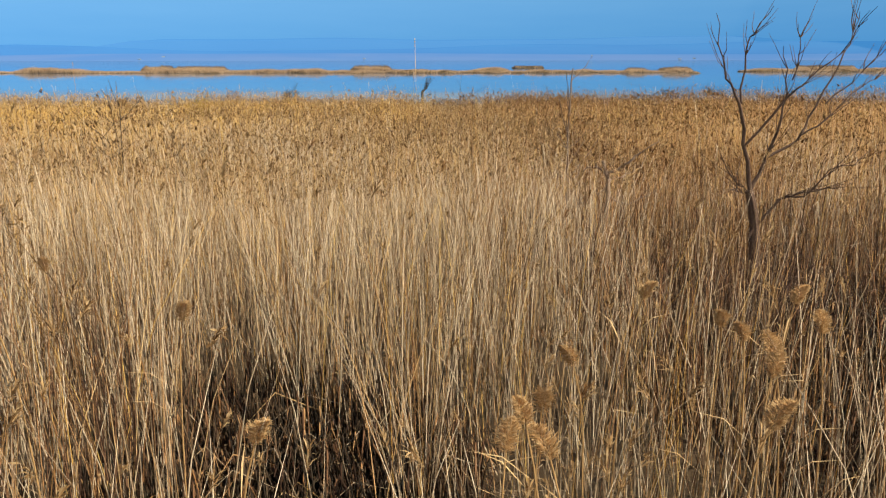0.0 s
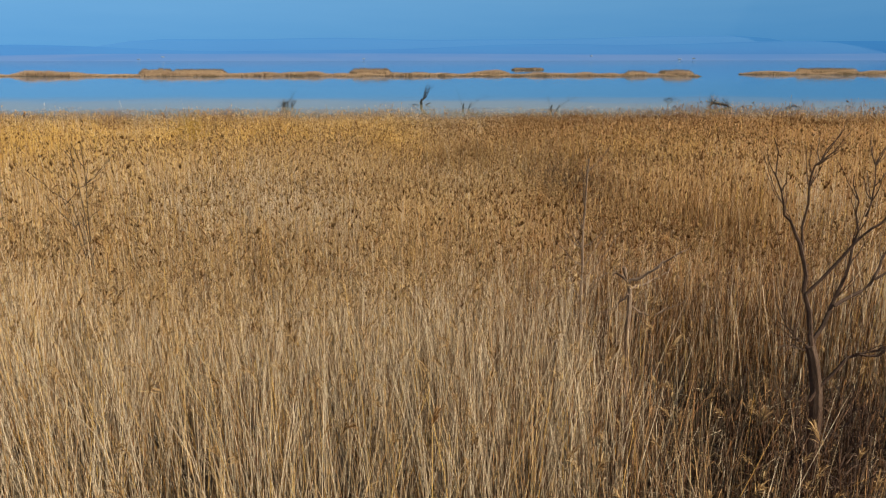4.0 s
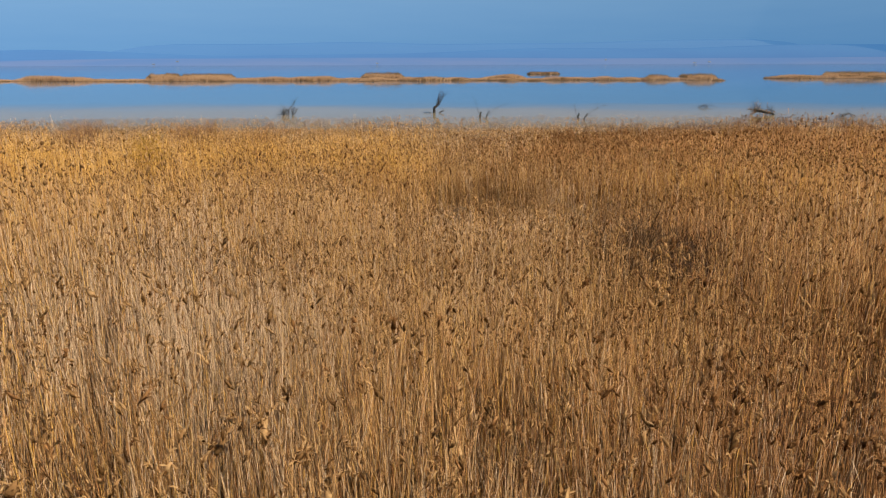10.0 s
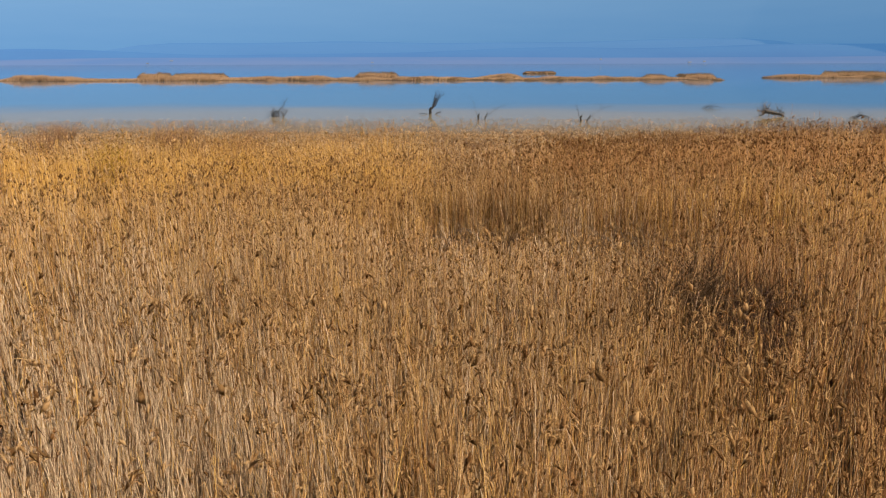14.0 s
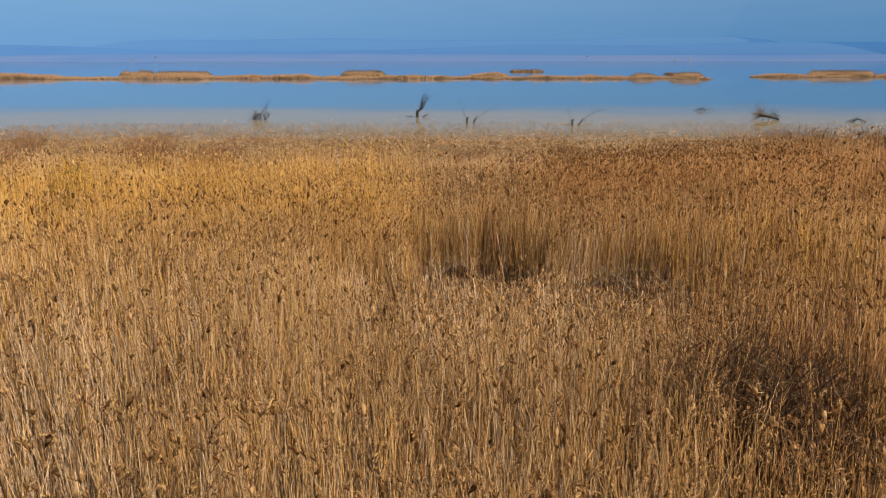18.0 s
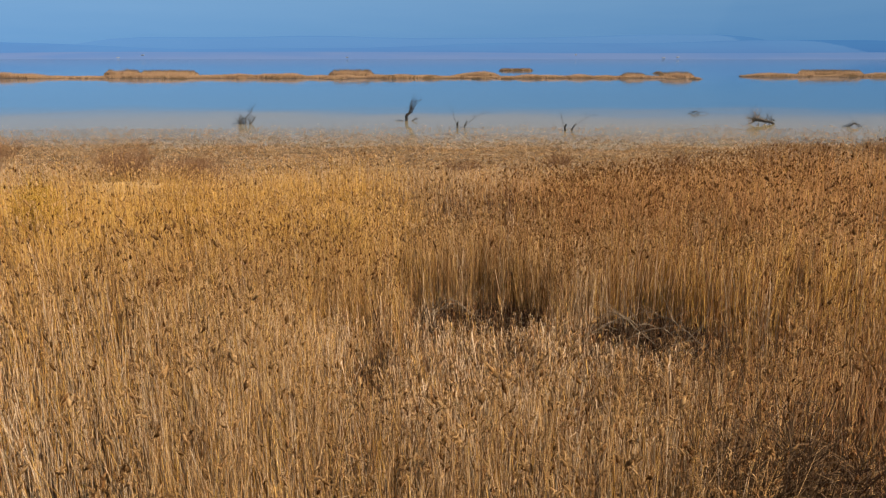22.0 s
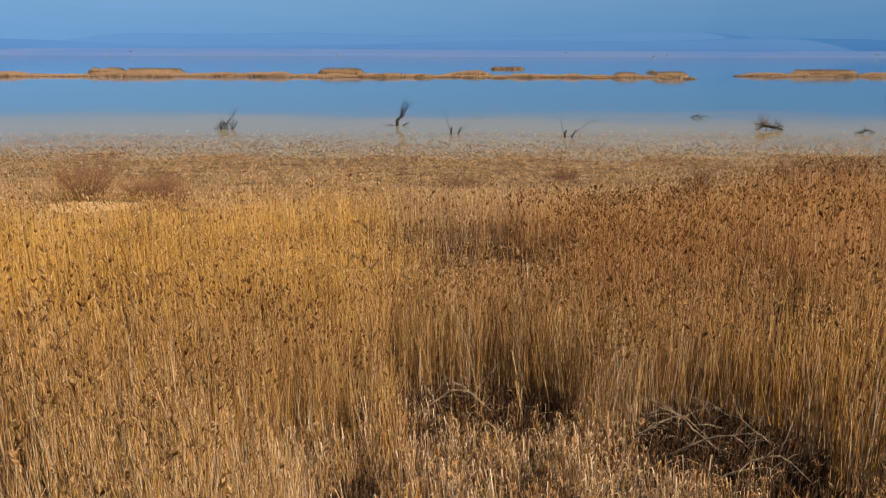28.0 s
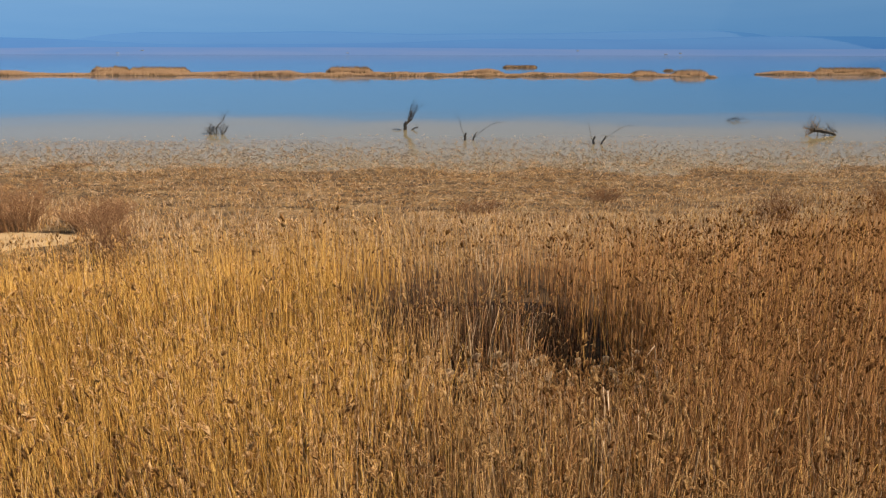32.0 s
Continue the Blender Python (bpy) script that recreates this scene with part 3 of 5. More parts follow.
def sky_backdrop():
    """The hazy blue air low over the lake, far behind the hills."""
    ts = np.linspace(-1.25, 1.25, 60)
    hs = np.array([-20, 150, 400, 900, 1600.0])
    v = np.array([(4880 * math.sin(t), 4880 * math.cos(t), h) for h in hs for t in ts])
    w = len(ts)
    i, j = np.meshgrid(np.arange(w - 1), np.arange(len(hs) - 1))
    k = (j * w + i).ravel()
    ob = new("backdrop_sky", mesh_of("backdrop_sky", v, np.stack([k, k + w, k + w + 1, k + 1], 1), [HAZE_SKY], smooth=True))
    return tagged(ob, "clear pale blue winter sky over the lake", "sky", kind="structure")


sky_backdrop()


# ---------------------------------------------------------------- reed bed
def scatter(y0, y1, rho0, rng):
    """Places for reeds, thinner where they are only ever seen from afar."""
    half = 0.60 * (y1 + 4) + 3
    n = int(rho0 * (y1 - y0) * 2 * half)
    x, y = rng.uniform(-half, half, n), rng.uniform(y0, y1, n)
    near = np.maximum.reduce([np.abs(x) / 0.565, np.full(n, 7.0), y - 34.6])
    ok = (np.abs(x) < 0.60 * (y + 3) + 2) & (rng.random(n) < np.minimum(1.5, (11.0 / near) ** 1.0 * (1 + 0.9 * step(y, 62, 67))) / 1.5)
    x, y, near = x[ok], y[ok], near[ok]
    keep, tall, rot = keep_and_height(x, y)
    clump = 0.72 + 0.45 * patchy(x, y, 0.7, 5.0) - 0.08 * (1 - step(y, 5, 9)) - 0.3 * step(patchy(x, y, 2.6, 7.0), 0.45, 0.9) * step(x, -4, 4)
    ok = rng.random(len(x)) < keep * np.clip(clump, 0.12, 1)
    return x[ok], y[ok], near[ok], tall[ok], rot[ok]


rng = np.random.default_rng(11)
VV, FF, SS, off = [], [], [], 0
for y0 in np.arange(1.0, 112, 3.0):
    x, y, near, tall, rot = scatter(y0, y0 + 3.0, 131, rng)
    n = len(x)
    if n == 0:
        continue
    h = (2.62 - 0.5 * (1 - step(y, 7, 20)) - 0.22 * step(y, 46, 56) + 0.30 * patchy(x, y, 7, 0.7) + 0.16 * patchy(x, y, 2.2, 1.9)) * tall * np.clip(1 + rng.normal(0, 1, n) * (0.085 + 0.085 * (1 - step(y, 9, 16))), 0.6, 1.25)
    under = (rng.random(n) < 0.20 - 0.07 * step(y, 20, 26)) & (y < 41)  # broken stems under the canopy, most coloured dark as shade between the reeds
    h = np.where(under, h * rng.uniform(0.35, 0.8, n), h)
    wide = 0.0076 * rng.uniform(0.55, 1.15, n) * (np.maximum(near, 5) / 9) ** 0.48 * (0.72 + 0.28 * step(y, 9, 24))
    gold = step(y + 1.0 * patchy(x, y, 4, 1.0), 42.4, 45.4) * step(-x + 0.9 * patchy(x, y, 3, 4.0), 1.1, 2.6) * (1 - step(y, 61, 64))
    gold = np.maximum(gold, 0.5 * np.exp(-(((x - 9.5) / 5.0) ** 4 + ((y - 40.2) / 3.2) ** 4)))
    gold = np.maximum(gold, 0.22 * step(-x + 2 * patchy(x, y, 6, 4.0), -1.0, 3.0) * step(y, 26, 38))
    russet = np.maximum(step(x + 0.8 * patchy(x, y, 3, 2.0), 0.2, 2.6) * step(y, 42.5, 47), 0.75 * np.exp(-(((x - 5.5) / 5.0) ** 4 + ((y - 19.0) / 4.5) ** 4)))
    russet = np.maximum(russet, 0.45 * step(x, 2, 6) * step(y, 14, 19))
    pale = np.exp(-(((x + 4.1) / 2.1) ** 4 + ((y - 23.8) / 2.6) ** 4)) * (0.8 + 0.3 * patchy(x, y, 1.8, 3.0))
    blond = step(y, 21, 27) * (1 - step(y, 36, 41)) * step(-x + 1.5 * patchy(x, y, 5, 1.7), -4.0, 0.0)
    pg = 0.05 + 0.05 * step(y, 6, 24) + 0.80 * gold
    pb = (0.05 + 0.10 * step(y, 13, 21) * (1 - blond) + 0.72 * russet) * (1 - 0.7 * gold) * (1 - 0.8 * pale)
    pr = 0.72 * (1 - 0.9 * step(y, 9, 25)) + 0.40 * step(patchy(x, y, 6, 6.0), 0.45, 0.9) * (1 - gold) + 0.35 * (y > 62) + 1.0 * pale + 0.28 * blond
    meadow = (tall < 0.7) & (y > 31) & (y < 47)
    pr = np.where(meadow, 0.60, pr)
    pb, pg = np.where(meadow, 0.12, pb), np.where(meadow, 0.06, pg)
    tuft = step(patchy(x, y, 1.0, 3.3), -0.05, 0.55) * meadow
    h = h * (1 - 0.4 * tuft)
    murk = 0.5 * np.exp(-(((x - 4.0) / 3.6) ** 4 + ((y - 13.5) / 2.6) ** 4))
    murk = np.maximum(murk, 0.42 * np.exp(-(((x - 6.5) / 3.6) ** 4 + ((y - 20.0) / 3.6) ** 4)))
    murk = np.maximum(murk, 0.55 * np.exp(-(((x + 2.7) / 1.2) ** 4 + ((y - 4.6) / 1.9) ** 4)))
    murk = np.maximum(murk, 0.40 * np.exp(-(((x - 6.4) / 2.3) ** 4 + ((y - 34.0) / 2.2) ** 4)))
    dusk = np.maximum(murk, np.exp(-(((x - 4.7) / 2.9) ** 4 + ((y - 8.9) / 3.5) ** 4)))  # brown rank growth round the tree and murk patches, darkened for shaded gaps
    pb = np.clip(pb + 0.25 * dusk, 0, 0.9)
    pg, pr = pg * (1 - dusk), pr * (1 - 0.3 * dusk)
    hole = step(patchy(x, y, 2.2, 9.0), 0.7, 1.05) * step(y, 8, 14) * (1 - step(y, 54, 60))  # small sunken tangles, some reeds dark to paint the shade inside
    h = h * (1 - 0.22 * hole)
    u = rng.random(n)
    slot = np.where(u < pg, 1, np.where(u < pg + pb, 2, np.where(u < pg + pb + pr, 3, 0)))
    # dark wet reeds in the pool, coloured also for its wall's shade
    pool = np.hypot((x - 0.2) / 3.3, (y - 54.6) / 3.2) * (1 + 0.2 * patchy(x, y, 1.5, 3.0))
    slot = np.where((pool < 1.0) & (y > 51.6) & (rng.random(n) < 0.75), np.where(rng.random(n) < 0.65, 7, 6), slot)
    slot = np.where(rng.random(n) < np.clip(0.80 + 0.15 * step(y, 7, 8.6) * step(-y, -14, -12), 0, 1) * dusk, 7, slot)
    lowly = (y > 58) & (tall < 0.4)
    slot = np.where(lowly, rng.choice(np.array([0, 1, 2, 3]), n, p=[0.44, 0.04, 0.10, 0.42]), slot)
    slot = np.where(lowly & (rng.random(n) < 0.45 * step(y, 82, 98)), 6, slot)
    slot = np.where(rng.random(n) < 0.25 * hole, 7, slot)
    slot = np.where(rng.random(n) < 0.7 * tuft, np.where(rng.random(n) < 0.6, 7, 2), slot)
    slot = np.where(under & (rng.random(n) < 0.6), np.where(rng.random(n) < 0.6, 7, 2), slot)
    slot = np.where(rng.random(n) < (0.17 + 0.15 * (y > 50)) * rot, np.where(rng.random(n) < 0.5, 6, 7), slot)  # darker reeds round the gaps: the shade there, put into colour
    # rust-dark reeds round the shrub paint the shaded depth of its gap
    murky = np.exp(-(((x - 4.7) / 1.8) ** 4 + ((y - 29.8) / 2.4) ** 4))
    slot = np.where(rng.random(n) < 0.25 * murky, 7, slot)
    yc = 42.1 - 0.45 * (x + 4.5)  # a drift of dark heads along the edge of the golden reeds
    drift = np.exp(-((y - yc) / 1.2) ** 2) * step(-x, 0.5, 2.5) * step(x, -14, -9)
    spots = step(patchy(x, y, 3.4, 8.0), 0.3, 0.95)
    clear = 1 - 0.6 * np.maximum(blond, step(-x, -2, 1) * (1 - step(y, 34, 40)))
    pd = (0.004 + 0.07 * step(y, 9, 17) + 0.16 * spots * step(y, 9, 15)) * clear * (1 - 0.9 * gold) + 0.4 * drift + 0.22 * russet * spots + 0.12 * step(x, 3, 8) * step(y, 42, 50)
    pm = (0.05 + 0.11 * step(y, 10, 18) + 0.12 * step(y, 12, 18) * spots) * clear * (1 - 0.9 * gold) + 0.52 * russet + 0.25 * drift
    u = rng.random(n)
    pd = np.clip(pd, 0.01, 0.6)
    pslot = np.where(u < pd, 4, np.where(u < pd + pm, 8, np.where(rng.random(n) < 0.7 * gold, 9, 5)))
    plume = (rng.random(n) < np.clip(0.14 + 0.32 * step(y, 3, 20) - 0.40 * pale - 0.25 * dusk * (y < 13) + 0.22 * step(x, -3, 2) * step(y, 37, 42) + 0.12 * patchy(x, y, 5, 2.5), 0.08, 0.8)) & ((h > 1.0) | ((y < 60) & (h > 0.5)))
    plume &= ~under & ~(meadow & (rng.random(n) < 0.6))
    stub = (y > 60) & (h < 0.95)
    fine = near < 22
    kinds = ((fine & (y < 5), True, True, 0.3, 1.5), (fine & (y >= 5) & (y < 15), True, True, 0.5, 1.4), (fine & (y >= 15) & ~meadow, True, True, 0.55, 1),
             (fine & (y >= 15) & meadow, True, True, 1.55, 1), (~fine & ~meadow, False, True, 0.8, 1), (meadow & ~fine, False, True, 1.55, 1))
    for sel, fi, lf, lw, be in [(a_ & ~stub, *b_) for a_, *b_ in kinds] + [(stub, False, False, 1.0, 5.0)]:
        if sel.any():
            foot = np.maximum(ground_z(x[sel], y[sel]), -0.12 if not lf else -1.0) - 0.05
            v, f, s = reeds(x[sel], y[sel], foot, h[sel], wide[sel], rng, plume[sel], slot[sel], pslot[sel], fi, lf, lw, be, lw <= 0.5)
            VV.append(v), FF.append(f + off), SS.append(s)
            off += len(v)
# the bed goes on to both sides and behind the start, coarser
x, y = rng.uniform(-46, 46, 17000), rng.uniform(-14, 58, 17000)
ok = np.abs(x) > 0.60 * (y + 3) + 1.8
x, y = x[ok], y[ok]
n = len(x)
h = (2.3 + 0.30 * patchy(x, y, 7, 0.7)) * np.clip(rng.normal(1, 0.1, n), 0.6, 1.25)
v, f, q = reeds(x, y, ground_z(x, y) - 0.05, h, rng.uniform(0.014, 0.026, n), rng, rng.random(n) < 0.5, rng.choice(np.array([0, 1, 2, 3]), n), np.full(n, 5), False)
VV.append(v), FF.append(f + off), SS.append(q)
bed = new("reed_bed", mesh_of("reed_bed", np.concatenate(VV), np.concatenate(FF), [TAN, GOLD, BROWN, GREY, PLUME_D, PLUME_P, WET_AND_SHADE, RUST_SHADE, PLUME_R, PLUME_G], np.concatenate(SS), smooth=True))
tagged(bed, "dense dry winter reeds with brown seed plumes over wet mud", "reeds", kind="stuff")


# ---------------------------------------------------------------- wood: trees, saplings, shrubs, snags
def tube(bm, pts, r0, r1, sides=6):
    """A tapering limb along a line of points, closed at its tip."""
    pts = [Vector(p) for p in pts]
    rings = []
    n = len(pts)
    for k, p in enumerate(pts):
        d = (pts[min(k + 1, n - 1)] - pts[max(k - 1, 0)]).normalized()
        u = d.orthogonal().normalized()
        w = d.cross(u)
        r = r0 + (r1 - r0) * k / (n - 1)
        rings.append([bm.verts.new(p + (u * math.cos(t) + w * math.sin(t)) * r) for t in [2 * math.pi * q / sides for q in range(sides)]])
    for a_, b_ in zip(rings, rings[1:]):
        for q in range(sides):
            bm.faces.new((a_[q], a_[(q + 1) % sides], b_[(q + 1) % sides], b_[q]))
    bm.faces.new(rings[-1])
    bm.faces.new(rings[0][::-1])


def smooth_line(pts, per=3, jitter=0.0, rnd=None):
    """A rounder line through the given points."""
    pts = [Vector(p) for p in pts]
    out = []
    for k in range(len(pts) - 1):
        p0, p1, p2, p3 = pts[max(k - 1, 0)], pts[k], pts[k + 1], pts[min(k + 2, len(pts) - 1)]
        for s in range(per):
            t = s / per
            q = 0.5 * ((2 * p1) + (p2 - p0) * t + (2 * p0 - 5 * p1 + 4 * p2 - p3) * t * t + (3 * p1 - p0 - 3 * p2 + p3) * t ** 3)
            if jitter and rnd:
                q = q + Vector((rnd.uniform(-1, 1), rnd.uniform(-1, 1), rnd.uniform(-1, 1))) * jitter
            out.append(q)
    return out + [pts[-1]]


def empty(name, x, y, z, label, category, group=""):
    ob = new(name)
    ob.location = (x, y, z)
    return tagged(ob, label, category, group)


def bare_tree():
    """The leafless young tree by the start: a short trunk, forked limbs in one broad fan, thin twigs."""
    x0, y0 = 3.68, 9.27
    z0 = float(ground_z(np.array(x0), np.array(y0)))
    rnd = random.Random(5)
    t = empty("bare_tree", x0, y0, z0, "leafless young reddish-brown tree standing in the reeds", "tree")
    top = 3.71 - z0  # height of the fork
    bm = bmesh.new()
    tube(bm, smooth_line([(0.10, 0, -0.2), (0.05, 0.02, 0.6), (0.02, -0.02, 1.5), (-0.09, 0, top + 0.02)], 3, 0.008, rnd), 0.085, 0.05, 8)
    part("trunk", bm, LIMB, t, "short trunk with dark reddish-grey bark")
    fx = -0.09
    fan = [
        (0.042, 0.0, ((0, 0), (-0.10, 0.63), (-0.19, 1.16), (-0.31, 1.40), (-0.45, 1.73), (-0.55, 2.28))),
        (0.020, 0.05, ((-0.19, 1.16), (-0.16, 1.79), (-0.08, 2.05), (0.11, 2.37))),
        (0.026, -0.1, ((-0.10, 0.62), (0.34, 1.21), (0.57, 1.50), (0.85, 1.79), (1.10, 2.2))),
        (0.038, 0.15, ((0, 0), (0.19, 0.37), (0.34, 0.95), (0.39, 1.43), (0.33, 1.88))),
        (0.015, 0.2, ((0.39, 1.43), (0.46, 1.75), (0.50, 2.05))),
        (0.030, 0.3, ((0.22, 0.45), (0.57, 0.69), (0.72, 0.95), (0.98, 1.50), (1.19, 1.92), (1.32, 2.33))),
        (0.020, 0.35, ((0.60, 0.75), (0.92, 0.98), (1.30, 1.35), (1.58, 1.51))),
        (0.016, 0.4, ((0.85, 1.15), (1.27, 1.56), (1.66, 2.14))),
        (0.030, -0.2, ((0.02, -0.55), (0.34, -0.08), (0.59, -0.01), (0.85, 0.31), (1.17, 0.44))),
        (0.020, -0.3, ((0.34, -0.08), (0.62, 0.0), (0.97, 0.08))),
        (0.012, -0.1, ((-0.02, 0.02), (-0.14, 0.10), (-0.26, 0.26))),
        (0.012, -0.1, ((-0.02, -0.05), (-0.12, 0.0), (-0.22, 0.03))),
    ]
    for r, dy, line in fan:
        p = [(fx + u, dy * k / 3, top + v * (0.9 if v > 0 else 1)) for k, (u, v) in enumerate(line)]
        if dy and line[0] != (0, 0):
            p[0] = (p[0][0], dy * 0.2, p[0][2])
        bm = bmesh.new()
        pts = smooth_line(p, 3, 0.022, rnd)
        tube(bm, pts, r * 0.64, 0.003, 6)
        for _ in range(10):
            k = rnd.randrange(len(pts) // 3, len(pts) - 1)
            q = pts[k]
            d = (pts[k + 1] - q).normalized()
            side = Vector((rnd.uniform(-1, 1), rnd.uniform(-1, 1), 0.3)).normalized()
            ln = rnd.uniform(0.12, 0.42)
            tube(bm, smooth_line([q, q + (d * 0.6 + side * 0.5) * ln * 0.5, q + (d + side * 0.5) * ln], 2, 0.006, rnd), 0.006, 0.002, 4)
        part("limb", bm, LIMB, t)
    return t


def sapling(x, y, height, stems, seed, label, mat, spread=0.25, twigs=7, thick=0.02, bend=0.05, toward=None):
    """A thin bare sapling: one or more stems with side twigs."""
    rnd = random.Random(seed)
    z0 = float(ground_z(np.array(float(x)), np.array(float(y))))
    t = empty("sapling", x, y, z0, label, "sapling", "saplings in the reeds")
    for s in range(stems):
        an = rnd.uniform(0, 6.28)
        lean = spread * rnd.uniform(0.4, 1.0) if stems > 1 else bend
        h = height * (1 if s == 0 else rnd.uniform(0.7, 0.98))
        if toward is not None:  # a fan of stems that all lean one way
            an, lean = toward + rnd.uniform(-0.3, 0.3), spread * s / max(1, stems - 1)
        line = [(0.03 * s, 0, -0.1)]
        for k in range(1, 6):
            f = k / 5
            line.append((math.cos(an) * lean * h * f * f + rnd.uniform(-0.03, 0.03), math.sin(an) * lean * h * f * f * 0.6, h * f))
        bm = bmesh.new()
        pts = smooth_line(line, 3, 0.01, rnd)
        tube(bm, pts, thick, thick * 0.35, 6)
        part("stem", bm, mat, t)
        for _ in range(twigs):
            k = rnd.randrange(int(len(pts) * 0.45), len(pts) - 1)
            q = pts[k]
            a2 = rnd.uniform(0, 6.28)
            ln = rnd.uniform(0.2, 0.65) * height / 3.5
            d = Vector((math.cos(a2), math.sin(a2) * 0.7, rnd.uniform(0.4, 1.3)))
            bm = bmesh.new()
            tube(bm, smooth_line([q, q + d * ln * 0.5 + Vector((0, 0, -0.03)), q + d * ln], 3, 0.012, rnd), 0.010, 0.004, 4)
            part("twig", bm, mat, t)
    return t


def forked_sapling(x, y):
    """The broken sapling with two spreading dead branches."""
    z0 = float(ground_z(np.array(float(x)), np.array(float(y))))
    rnd = random.Random(8)
    t = empty("broken_sapling", x, y, z0, "broken pale sapling with spreading dead branches", "sapling", "saplings in the reeds")
    bm = bmesh.new()
    top = 3.58 - z0
    tube(bm, smooth_line([(0.06, 0, -0.1), (0.04, 0, 1.2), (0.05, 0.02, 2.0), (-0.06, 0, top + 0.1)], 3, 0.01, rnd), 0.042, 0.026, 7)
    part("stem", bm, PALEBARK, t, "pale broken stem")
    for r, line in ((0.016, ((0.0, 0, top - 0.12), (0.25, -0.1, top + 0.05), (0.48, -0.2, top + 0.25), (0.75, -0.3, top + 0.46))),
                    (0.013, ((0.0, 0, top - 0.1), (-0.15, 0.05, top), (-0.35, 0.1, top - 0.05), (-0.52, 0.15, top - 0.28))),
                    (0.012, ((0.03, 0, top - 0.2), (0.3, 0.1, top - 0.16), (0.62, 0.2, top - 0.02))),
                    (0.010, ((0.03, 0, top - 0.3), (-0.2, 0.1, top - 0.55), (-0.42, 0.1, top - 0.62))),
                    (0.012, ((0.04, 0, top - 0.45), (0.35, 0, top - 0.6), (0.8, -0.1, top - 0.35)))):
        bm = bmesh.new()
        pts = smooth_line(line, 4, 0.016, rnd)
        tube(bm, pts, r * 1.5, 0.005, 5)
        for _ in range(3):
            q = pts[rnd.randrange(2, len(pts))]
            d = Vector((rnd.uniform(-0.6, 0.6), rnd.uniform(-0.4, 0.4), rnd.uniform(0.2, 0.8)))
            tube(bm, [q, q + d * 0.12, q + d * 0.24 + Vector((0.02, 0, 0.02))], 0.007, 0.003, 4)
        part("branch", bm, PALEBARK, t)
    return t


def shrub(x, y, wide, height, seed, mat, label, stems=26, twigs=5, group="shrubs"):
    """A leafless shrub: many thin stems from one root, each with fine twigs."""
    rnd = random.Random(seed)
    z0 = float(ground_z(np.array(float(x)), np.array(float(y))))
    t = empty("shrub", x, y, z0, label, "shrub", group)
    for _ in range(stems):
        bm = bmesh.new()
        an, far = rnd.uniform(0, 6.28), wide * math.sqrt(rnd.random())
        h = height * rnd.uniform(0.55, 1.0) * (1 - 0.25 * far / wide)
        ex, ey = math.cos(an) * far, math.sin(an) * far * 0.8
        pts = smooth_line([(ex * 0.45, ey * 0.45, -0.1), (ex * 0.6, ey * 0.6, h * 0.4), (ex * 0.8, ey * 0.8, h * 0.75), (ex, ey, h)], 2, 0.06, rnd)
        tube(bm, pts, 0.010 + 0.0035 * height, 0.004, 4)
        for _ in range(twigs):
            q = pts[rnd.randrange(1, len(pts))]
            d = Vector((rnd.uniform(-1, 1), rnd.uniform(-1, 1), rnd.uniform(0.0, 1.2))).normalized()
            ln = rnd.uniform(0.25, 0.7) * height / 2.5
            tube(bm, [q, q + d * ln * 0.5 + Vector((0, 0, 0.03)), q + d * ln + Vector((rnd.uniform(-1, 1), rnd.uniform(-1, 1), 0)) * 0.08], 0.0075, 0.0035, 3)
        part("stem", bm, mat, t)
    return t


